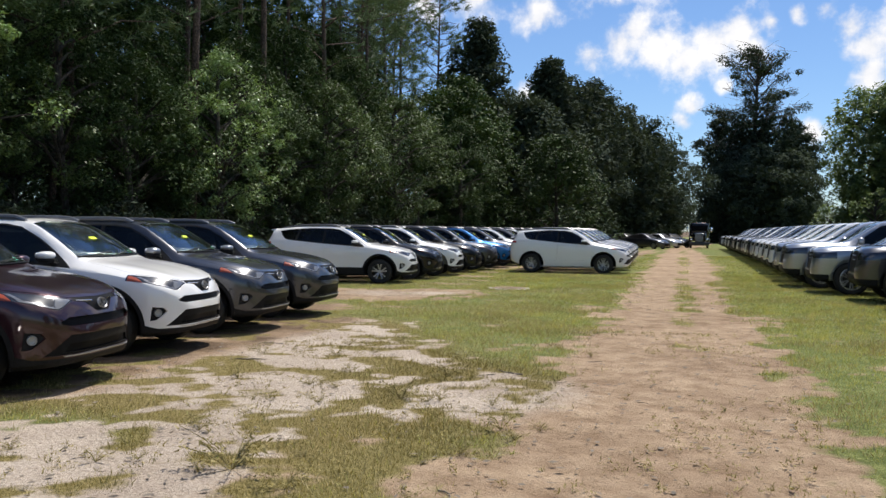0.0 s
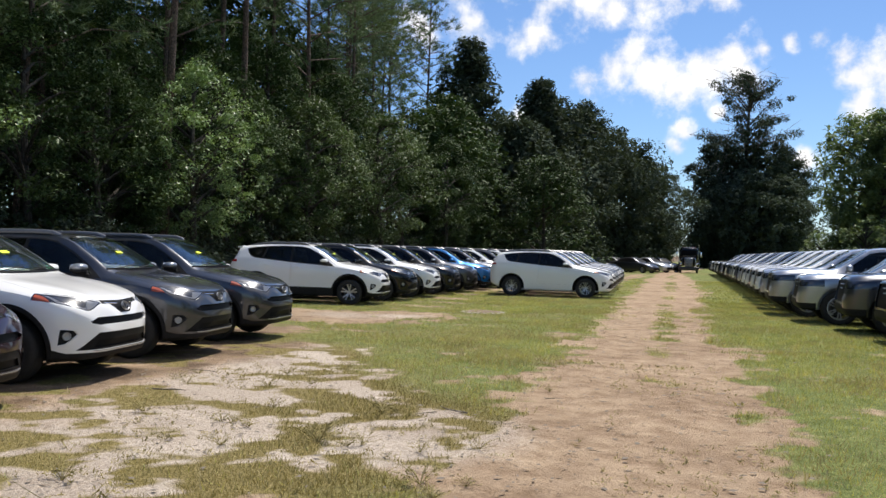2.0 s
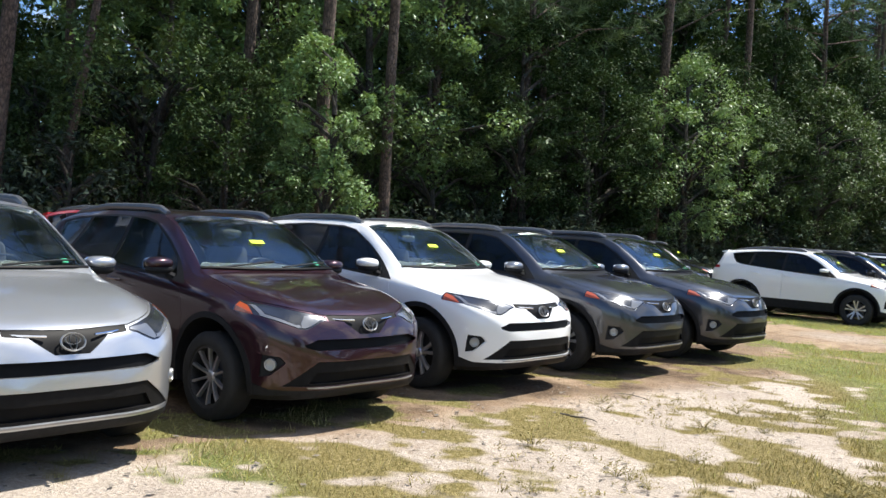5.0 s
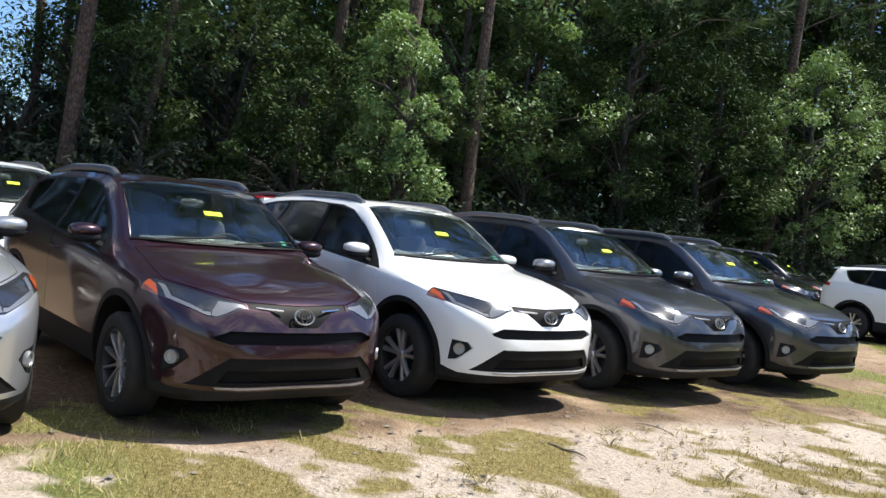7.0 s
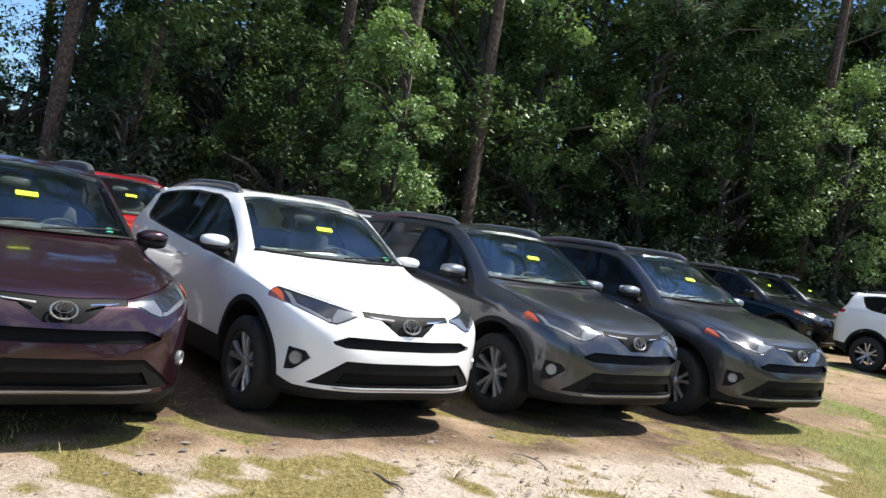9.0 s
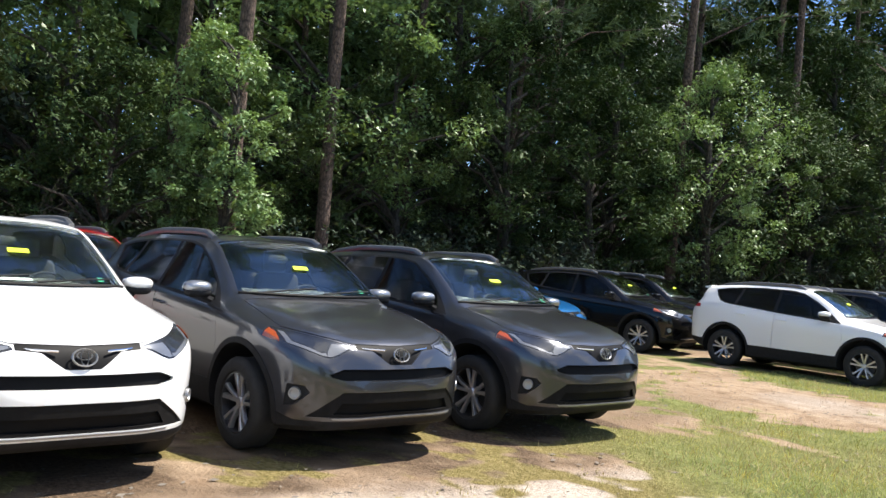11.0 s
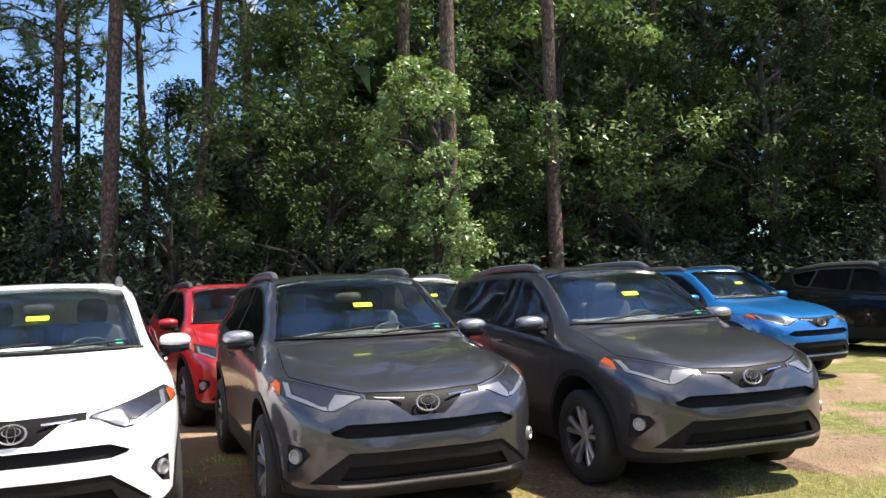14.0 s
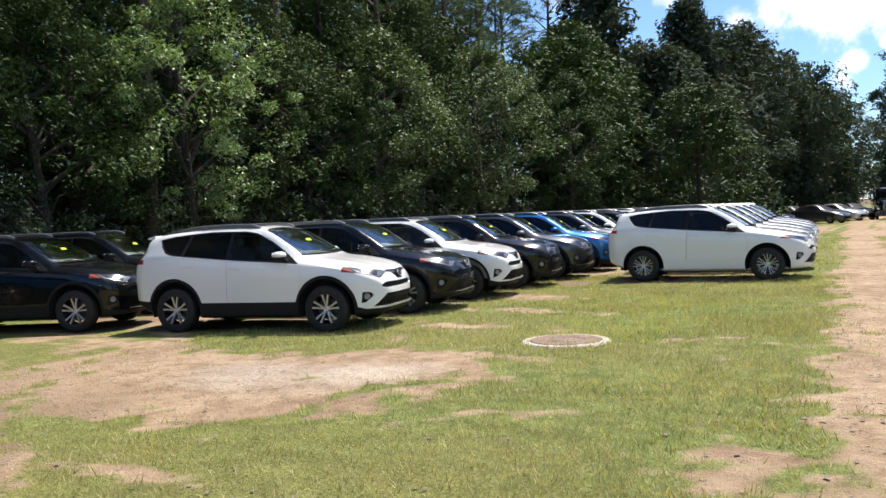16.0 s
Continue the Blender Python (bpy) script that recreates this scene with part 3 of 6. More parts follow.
def suv(m, style="five"):
    """A compact five-door sport utility car, built once; the others are copies in their own paint."""
    car = empty("suv", m, "white compact sport utility car parked on sandy ground", "car", "parked sport utility cars")
    W = PAINTS["white"]
    solid = loft(SUV)
    cabin = loft(SUV, 0.035, -1.90, 0.97, 0.60, 3)
    wells = joined(*[shifted(mesh_of("well", *both(spin([(0.001, -0.30), (SUV["well"], -0.30), (SUV["well"], 0.30), (0.001, 0.30)], 40)), False), x, y, SUV["wheel"])
                     for x in SUV["axles"] for y in (-0.86, 0.86)])
    bm = bmesh.new()
    bm.from_mesh(wells)
    bmesh.ops.remove_doubles(bm, verts=bm.verts, dist=0.002)
    bmesh.ops.recalc_face_normals(bm, faces=bm.faces)
    bm.to_mesh(wells)
    bm.free()
    base = boolean(boolean(solid, cabin, "DIFFERENCE"), wells, "DIFFERENCE")

    def take(cutter, keep_solid=None):
        nonlocal base
        piece = boolean(base if keep_solid is None else keep_solid, cutter, "INTERSECT")
        base = boolean(base, cutter, "DIFFERENCE")
        return finish(piece)

    def pair(name, me, mat, label="", parent=car, painted=False):
        obs = []
        for half in split_sides(me):
            ob = part(name, finish(half), mat, parent, label)
            if painted:
                ob["painted"] = 1
            obs.append(ob)
        return obs

    # front end
    lamp = [(-0.95, 1.012), (-0.80, 0.984), (-0.40, 0.893), (-0.385, 0.872), (-0.45, 0.855), (-0.52, 0.82), (-0.575, 0.80), (-0.62, 0.803), (-0.70, 0.838), (-0.80, 0.88), (-0.95, 0.94)]
    lamp_cut = prism([lamp, mirror_poly(lamp)], "x", 1.62, 2.4)
    inner = loft(SUV, 0.008)

    def inlay(poly, lo=1.62, hi=2.4):
        return split_sides(boolean(inner, prism([poly, mirror_poly(poly)], "x", lo, hi), "INTERSECT"))
    ambers = inlay([(-0.95, 1.003), (-0.832, 0.978), (-0.822, 0.955), (-0.842, 0.893), (-0.95, 0.94)], 1.63, 1.84)
    pockets_ = inlay([(-0.772, 0.952), (-0.56, 0.904), (-0.60, 0.845), (-0.64, 0.838), (-0.70, 0.873), (-0.776, 0.906)])
    strips = inlay([(-0.806, 0.964), (-0.812, 0.888), (-0.71, 0.847), (-0.625, 0.812), (-0.60, 0.812), (-0.605, 0.832), (-0.635, 0.833), (-0.70, 0.868), (-0.783, 0.902), (-0.778, 0.957)])
    arms = inlay([(-0.60, 0.811), (-0.575, 0.808), (-0.52, 0.828), (-0.45, 0.862), (-0.40, 0.876), (-0.405, 0.888), (-0.545, 0.900), (-0.59, 0.845)])
    lens = take(lamp_cut)
    lens_obs = pair("headlight", shifted(lens, -0.004), M_LAMP, "clear headlight with a dark pocket")
    for ob in lens_obs:
        sgn = -1 if ob is lens_obs[0] else 1
        k = 0 if sgn < 0 else 1
        part("turn_signal", shifted(finish(ambers[k]), 0.009, sgn * 0.009, 0.004), M_AMBER, ob, "amber turn signal")
        part("light_strip", shifted(finish(strips[k]), 0.010, sgn * 0.007, 0.004), M_STRIP, ob, "pale running light strip")
        part("lamp_arm", shifted(finish(arms[k]), 0.010, sgn * 0.006, 0.004), M_STRIP, ob, "silver lamp arm reaching to the grille")
        part("lamp_pocket", shifted(finish(pockets_[k]), 0.008, sgn * 0.006, 0.004), M_POCKET, ob)
        part("projector", mesh_of("projector", *rounded_block(1.93, sgn * 0.69, 0.886, 0.028, 0.030, 0.028, 2, 12, 8)), M_CHROME, ob)
    brow = [(-0.378, 0.905), (0, 0.892), (0.378, 0.905), (0.378, 0.868), (0.24, 0.856), (0.165, 0.80), (0.105, 0.758), (-0.105, 0.758), (-0.165, 0.80), (-0.24, 0.856), (-0.378, 0.868)]
    part("brow", shifted(take(prism([brow], "x", 1.98, 2.4)), -0.008), M_GRILLE, car, "black band below the bonnet edge")
    slot = [(-0.50, 0.728), (0.50, 0.728), (0.605, 0.688), (0.59, 0.668), (0.50, 0.645), (-0.50, 0.645), (-0.59, 0.668), (-0.605, 0.688)]
    part("upper_grille", shifted(take(prism([slot], "x", 1.95, 2.4)), -0.035), M_GRILLE, car)
    low = [(-0.50, 0.560), (0.50, 0.560), (0.62, 0.47), (0.73, 0.375), (-0.73, 0.375), (-0.62, 0.47)]
    mesh_cut = [(-0.50, 0.478), (0.50, 0.478), (0.555, 0.396), (-0.555, 0.396)]
    grille_ob = part("lower_grille", shifted(take(prism([mesh_cut], "x", 1.9, 2.4)), -0.035), M_GRILLE, car)
    part("lower_bumper", shifted(take(prism([low], "x", 1.9, 2.4)), -0.010), M_PLATE, car, "dark plastic lower bumper")
    for zz in (0.412, 0.437, 0.462):
        part("slat", mesh_of("slat", *sweep([(2.205 - 0.30 * y * y, y, zz) for y in np.linspace(-0.46, 0.46, 9)], 0.008, 5)), M_BLACK, grille_ob)
    skid = [(-0.58, 0.369), (0.58, 0.369), (0.56, 0.357), (-0.56, 0.357)]
    part("skid_strip", shifted(take(prism([skid], "x", 1.9, 2.4)), 0.008), M_SKID, car, "silver strip under the lower grille")
    fog = [(-0.825, 0.605), (-0.745, 0.595), (-0.715, 0.55), (-0.79, 0.45), (-0.83, 0.435)]
    pockets = pair("fog_recess", shifted(take(prism([fog, mirror_poly(fog)], "x", 1.84, 2.4)), -0.02), M_BLACK)
    for sgn, ob in zip((-1, 1), pockets):
        part("fog_light", mesh_of("fog", *spin([(0.001, -0.004), (0.030, -0.007), (0.034, -0.016), (0.043, -0.016), (0.047, -0.004), (0.047, 0.03), (0.001, 0.03)], 20)), M_SKID, ob, "round fog light", m=pose(1.99, sgn * 0.79, 0.535, 0, 0, 90 + 52 * sgn))
    # black trim round the wheel openings
    rings = joined(*[shifted(mesh_of("ring", *spin([(0.001, -0.25), (0.512, -0.25), (0.512, 0.25), (0.001, 0.25)], 46), False), x, y, SUV["wheel"] + 0.003) for x in SUV["axles"] for y in (-0.933, 0.927)])
    bm = bmesh.new()
    bm.from_mesh(rings)
    bmesh.ops.remove_doubles(bm, verts=bm.verts, dist=0.002)
    bmesh.ops.recalc_face_normals(bm, faces=bm.faces)
    bm.to_mesh(rings)
    bm.free()
    trims = take(rings)
    for lo, hi in ((-2.5, 0), (0, 2.5)):
        pair("arch_trim", shifted(boolean(trims, prism([[(lo, -1.5), (hi, -1.5), (hi, 1.5), (lo, 1.5)]], "z", -1, 2), "INTERSECT"), sy=1.008), M_BLACK, "black plastic wheel arch trim")
    # lower cladding all round
    part("lower_cladding", take(prism([[(-2.5, 0.0), (2.4, 0.0), (2.4, 0.345), (1.98, 0.345), (1.85, 0.385), (1.70, 0.40), (1.2, 0.47), (-1.2, 0.475), (-1.8, 0.50), (-2.5, 0.55)]], "y", -1.2, 1.2)), M_BLACK, car, "black plastic lower cladding")
    # rear
    tail = [(-0.98, 1.12), (-0.52, 1.12), (-0.52, 1.16), (-0.78, 1.19), (-0.98, 1.195)]
    tails = shifted(take(prism([tail, mirror_poly(tail)], "x", -2.5, -1.93)), -0.004)
    pair("tail_light", tails, M_REDLENS, "red tail light")
    rear = [(-0.56, 1.20), (0.56, 1.20), (0.50, 1.45), (-0.50, 1.45)]
    ob = part("rear_window", take(prism([rear], "x", -2.5, -1.98)), M_TINT, car)
    ob.visible_shadow = False
    # glass
    shield = [(0.985, -0.30), (0.985, 0.30), (0.955, 0.58), (0.90, 0.715), (0.22, 0.592), (0.185, 0.30), (0.185, -0.30), (0.22, -0.592), (0.90, -0.715), (0.955, -0.58)]
    shield_ob = part("windscreen", take(prism([shield], "z", 1.0, 2.0)), M_GLASS, car, "clear windscreen")
    shield_ob.visible_shadow = False
    panes = [("side_window", [(0.74, 1.105), (0.62, 1.235), (0.40, 1.385), (0.12, 1.53), (-0.10, 1.57), (-0.30, 1.578), (-0.33, 1.158)], M_SIDE),
             ("side_window", [(-0.385, 1.163), (-0.355, 1.580), (-0.70, 1.578), (-1.06, 1.558), (-1.15, 1.235)], M_TINT),
             ("quarter_window", [(-1.205, 1.242), (-1.115, 1.552), (-1.40, 1.525), (-1.63, 1.485), (-1.59, 1.395), (-1.50, 1.30), (-1.38, 1.258)], M_TINT)]
    pane_meshes = [(n, take(prism([poly], "y", -1.2, 1.2)), mat) for n, poly, mat in panes]
    pillars = take(prism([[(0.90, 1.055), (0.86, 1.085), (0.62, 1.265), (0.40, 1.412), (0.12, 1.553), (-0.10, 1.59), (-0.70, 1.60), (-1.12, 1.575), (-1.42, 1.545), (-1.675, 1.50), (-1.62, 1.385),
                            (-1.52, 1.283), (-1.38, 1.240), (-0.9, 1.196), (-0.3, 1.142)]], "y", -1.2, 1.2))
    roof_glass = take(prism([[(-0.02, -0.42), (-0.02, 0.42), (-0.70, 0.43), (-0.70, -0.43)]], "z", 1.5, 2.0))
    part("sunroof", shifted(roof_glass, 0, 0, -0.004), M_GRILLE, car, "dark glass sunroof")
    # doors and bonnet
    front_door = [(0.88, 0.475), (0.94, 0.80), (0.88, 1.045), (-0.34, 1.135), (-0.37, 0.48)]
    rear_door = [(-0.378, 0.48), (-0.348, 1.136), (-1.17, 1.212), (-1.235, 1.0), (-1.12, 0.86), (-0.90, 0.68), (-0.84, 0.485)]
    wide = lambda poly: [((a - sum(p[0] for p in poly) / len(poly)) * 1.006 + sum(p[0] for p in poly) / len(poly), (b - sum(p[1] for p in poly) / len(poly)) * 1.006 + sum(p[1] for p in poly) / len(poly)) for a, b in poly]
    for name, poly, hx in (("front_door", front_door, -0.20), ("rear_door", rear_door, -1.02)):
        piece = boolean(base, prism([poly], "y", -1.2, 1.2), "INTERSECT")
        base = boolean(base, prism([wide(poly)], "y", -1.2, 1.2), "DIFFERENCE")
        obs = pair(name, piece, W, painted=True)
        for sgn, ob in zip((-1, 1), obs):
            hz = 1.02 if name == "front_door" else 1.06
            hp = part("door_handle", mesh_of("handle", *sweep([(hx - 0.10, sgn * 0.893, hz), (hx - 0.08, sgn * 0.925, hz + 0.002), (hx + 0.08, sgn * 0.925, hz - 0.006), (hx + 0.10, sgn * 0.893, hz - 0.008)], 0.014, 6)), W, ob)
            hp["painted"] = 1
    # the bonnet's edge follows the tops of the headlights
    plan = [(1.02, -0.72), (1.02, 0.72), (1.5, 0.765), (1.75, 0.765), (2.3, 0.66), (2.3, -0.66), (1.75, -0.765), (1.5, -0.765)]

    def above(gap):
        line = [(-0.95, 1.03), (-0.80, 1.0), (-0.40, 0.908), (0, 0.895), (0.40, 0.908), (0.80, 1.0), (0.95, 1.03)]
        wedge = prism([[(y, z - gap) for y, z in line] + [(0.95, 2.0), (-0.95, 2.0)]], "x", 0.9, 2.5)
        return boolean(prism([[(x - (gap if x < 1.1 else 0), y * (1 + gap)) for x, y in plan]], "z", 0.7, 1.9), wedge, "INTERSECT")
    piece = boolean(base, above(0.0), "INTERSECT")
    base = boolean(base, above(0.006), "DIFFERENCE")
    ob = part("bonnet", finish(piece), W, car)
    ob["painted"] = 1
    ob = part("body", finish(base), W, car)
    ob["painted"] = 1
    for n, me, mat in pane_meshes:
        for ob in pair(n, me, mat):
            ob.visible_shadow = False
    pair("window_trim", pillars, M_BLACK)
    spoiler = [[(-1.86, z0 + 0.018), (-2.005, z0 - 0.012), (-2.0, z0 - 0.035), (-1.86, z0 - 0.05)] for z0 in (1.552,)]
    ob = part("roof_spoiler", finish(prism(spoiler, "y", -0.60, 0.60)), W, car)
    ob["painted"] = 1
    # badge: a plain oval
    ring = spin([(0.068, -0.004), (0.074, -0.008), (0.080, 0.0), (0.074, 0.006), (0.068, 0.004)], 24)

    def oval(sy, sz, up, out):
        return [(-y + out, x * sy, z * sz + up) for x, y, z in ring[0]], ring[1]
    part("badge", mesh_of("badge", *both(oval(1.0, 0.72, 0, 0), oval(0.62, 0.36, 0.012, -0.002), oval(0.30, 0.68, 0, -0.002))), M_SKID, car, "chrome oval badge",
         m=pose(2.222, 0, 0.832, 0, -22, 0))
    for sgn in (-1, 1):
        part("grille_line", mesh_of("grille_line", *sweep([(2.098, sgn * 0.40, 0.879), (2.155, sgn * 0.27, 0.871), (2.192, sgn * 0.145, 0.866)], 0.007, 6)), M_CHROME, car, "thin chrome line")
    # mirrors
    for sgn in (-1, 1):
        stalk = part("wing_mirror", mesh_of("mirror_base", *both(rounded_block(0.63, sgn * 0.95, 1.160, 0.090, 0.112, 0.044, 2.6), sweep([(0.70, sgn * 0.82, 1.09), (0.66, sgn * 0.90, 1.13)], 0.03, 6))), M_BLACK, car)
        cap = part("mirror_cap", mesh_of("mirror_cap", *rounded_block(0.635, sgn * 0.955, 1.208, 0.094, 0.116, 0.053, 2.4, 18, 12)), W, stalk)
        cap["painted"] = 1
        part("mirror_glass", mesh_of("mirror_glass", *rounded_block(0.55, sgn * 0.952, 1.20, 0.006, 0.10, 0.05, 3)), M_CHROME, stalk)
        # roof rails
        xs = np.linspace(-1.66, 0.10, 15)
        top = curve(SUV["top"], xs)
        lift = [0.046 * min(1.0, 0.3 + i / 8.0, 0.4 + (14 - i) / 1.2) for i in range(15)]
        part("roof_rail", mesh_of("roof_rail", *sweep([(x, sgn * 0.57, z - 0.045 + l) for x, z, l in zip(xs, top, lift)], [0.016] + [0.030] * 12 + [0.032, 0.028], 8, 1.15)), M_RAIL, car)
        # wipers
    edge = [(0.895, 0.72, 1.188), (0.955, 0.58, 1.194), (0.99, 0.30, 1.188), (0.996, 0.0, 1.187)]
    part("cowl", mesh_of("cowl", *sweep(edge + [(x, -y, z) for x, y, z in reversed(edge[:-1])], 0.017, 6, 0.8)), M_GRILLE, car, "black strip under the windscreen")
    for y0, y1 in ((0.08, 0.62), (-0.52, 0.04)):
        pts = [(0.965 - 0.075 * s_, y0 + (y1 - y0) * s_, float(curve(SUV["top"], np.array([0.965 - 0.075 * s_]))[0]) + 0.012 - 0.05 * max(0.0, abs(y0 + (y1 - y0) * s_) - 0.45)) for s_ in (0, 0.35, 0.7, 1)]
        part("wiper", mesh_of("wiper", *sweep(pts, 0.008, 5)), M_UNDER, car, "black wiper")
    # inside
    part("dashboard", mesh_of("dashboard", *rounded_block(0.64, 0, 1.02, 0.30, 0.70, 0.155, 4)), M_CABIN, car)
    part("steering_wheel", mesh_of("steering_wheel", *both(*[sweep([(0.155 * 0.4 * math.sin(a) * 0 + 0.30 - 0.05 * math.sin(a), 0.36 + 0.18 * math.cos(a), 1.04 + 0.16 * math.sin(a)) for a in np.linspace(k * math.pi / 6, (k + 1) * math.pi / 6 + 0.05, 4)], 0.014, 5) for k in range(12)],
         rounded_block(0.31, 0.36, 1.04, 0.03, 0.09, 0.05, 3, 10, 6))), M_CABIN, car)
    for y in (-0.37, 0.37):
        part("seat", mesh_of("seat", *both(rounded_block(-0.10, y, 0.72, 0.27, 0.25, 0.12, 4), rounded_block(-0.36, y, 1.02, 0.10, 0.25, 0.32, 4), rounded_block(-0.42, y, 1.42, 0.05, 0.13, 0.10, 3))), M_SEAT, car)
    part("rear_seat", mesh_of("rear_seat", *both(rounded_block(-0.98, 0, 0.74, 0.28, 0.66, 0.12, 5), rounded_block(-1.28, 0, 1.02, 0.10, 0.66, 0.30, 5))), M_SEAT, car)
    part("rear_view_mirror", mesh_of("rear_view_mirror", *rounded_block(0.26, 0, 1.46, 0.02, 0.11, 0.035, 3, 10, 6)), M_CABIN, car)
    part("underbody", mesh_of("underbody", *box(0, 0, 0.36, 3.9, 1.05, 0.24)), M_UNDER, car)
    # price card and sticker on the windscreen
    tilt = math.degrees(math.atan2(0.225, 0.36))
    part("windscreen_card", mesh_of("card", *box(0, 0, 0, 0.055, 0.15, 0.003)), M_TAG, car, "yellow card on the windscreen", m=pose(0.648, 0.02, 1.414, 0, tilt, 0))
    part("green_sticker", mesh_of("sticker", *box(0, 0, 0, 0.05, 0.045, 0.003)), M_STICK, car, m=pose(0.86, 0.56, 1.228, 0, tilt, 0))
    arc = [(math.cos(a) * 0.463, math.sin(a) * 0.463) for a in np.linspace(-0.25, math.pi + 0.25, 22)]
    for x in SUV["axles"]:
        for sgn in (-1, 1):
            vs = [(x + c, sgn * y, SUV["wheel"] + s) for y in (0.562, 0.845) for c, s in arc] + [(x, sgn * 0.566, SUV["wheel"] + 0.05)]
            fs = [(i, i + 1, 22 + i + 1, 22 + i) for i in range(21)] + [(i, i + 1, 44) for i in range(21)]
            part("wheel_liner", mesh_of("wheel_liner", vs, fs), M_UNDER, car, "black wheel arch liner")
            alloy_wheel(car, x, sgn * SUV["track"], SUV["wheel"], style, sgn > 0)
    return car


def restyle(car, style):
    """Gives a copied car other spokes."""
    for o in car.children_recursive:
        if o.name.startswith("spokes"):
            key = ("spokes", SUV["wheel"], style)
            if key not in MESHES:
                probe = empty("probe", pose(0, 0, 0), "", "")
                alloy_wheel(probe, 0, 0, SUV["wheel"], style, False)
                for c in list(probe.children_recursive) + [probe]:
                    bpy.data.objects.remove(c)
            o.data = MESHES[key]
            o.material_slots[0].link = "OBJECT"
            o.material_slots[0].material = M_RIM


def repaint(car, color):
    for o in car.children_recursive:
        if "painted" in o:
            # grey cars' mirror caps get paler paint to imitate the sky's bright sheen
            sheen_cap = color == "grey" and o.name.startswith("mirror_cap")
            o.material_slots[0].material = PAINTS["pale" if sheen_cap else color]


def thin_out(car, names):
    for o in list(car.children_recursive):
        if o.name.split(".")[0] in names:
            bpy.data.objects.remove(o)


FAR_DROP = ("dashboard", "steering_wheel", "rear_view_mirror", "green_sticker", "slat", "projector", "lamp_pocket", "light_strip", "wiper", "mirror_glass", "rear_seat", "badge", "wheel_liner", "seat", "underbody")

PICKUP = dict(
    axles=(1.62, -1.62), stations=40, wheel=0.405, track=0.84, well=0.48,
    top=[(-2.85, 0.95), (-2.83, 1.08), (-2.78, 1.13), (-1.22, 1.15), (-1.14, 1.20), (-1.05, 1.58), (-0.98, 1.70), (-0.6, 1.775), (-0.2, 1.785), (0.1, 1.765), (0.28, 1.70), (0.65, 1.46), (1.02, 1.235),
         (1.12, 1.20), (1.5, 1.205), (2.0, 1.19), (2.28, 1.165), (2.41, 1.125), (2.465, 1.05), (2.50, 0.92), (2.52, 0.74)],
    bottom=[(-2.85, 0.56), (-2.75, 0.48), (-2.0, 0.42), (-1.2, 0.36), (1.2, 0.36), (1.9, 0.34), (2.3, 0.33), (2.45, 0.36), (2.52, 0.46)],
    width=[(-2.85, 0.70), (-2.80, 0.84), (-2.5, 0.90), (-1.6, 0.92), (0, 0.92), (1.6, 0.93), (1.95, 0.925), (2.15, 0.915), (2.30, 0.89), (2.41, 0.84), (2.48, 0.74), (2.52, 0.56)],
    belt=[(-2.85, 0.90), (-2.75, 1.08), (-1.2, 1.12), (0, 1.14), (0.8, 1.12), (1.2, 1.12), (1.8, 1.09), (2.2, 1.05), (2.4, 0.96), (2.52, 0.68)],
    roof=[(-2.85, 0.60), (-2.7, 0.82), (-1.25, 0.84), (-1.1, 0.70), (-0.9, 0.635), (0.0, 0.63), (0.4, 0.66), (1.0, 0.76), (1.6, 0.80), (2.1, 0.77), (2.4, 0.64), (2.52, 0.35)])


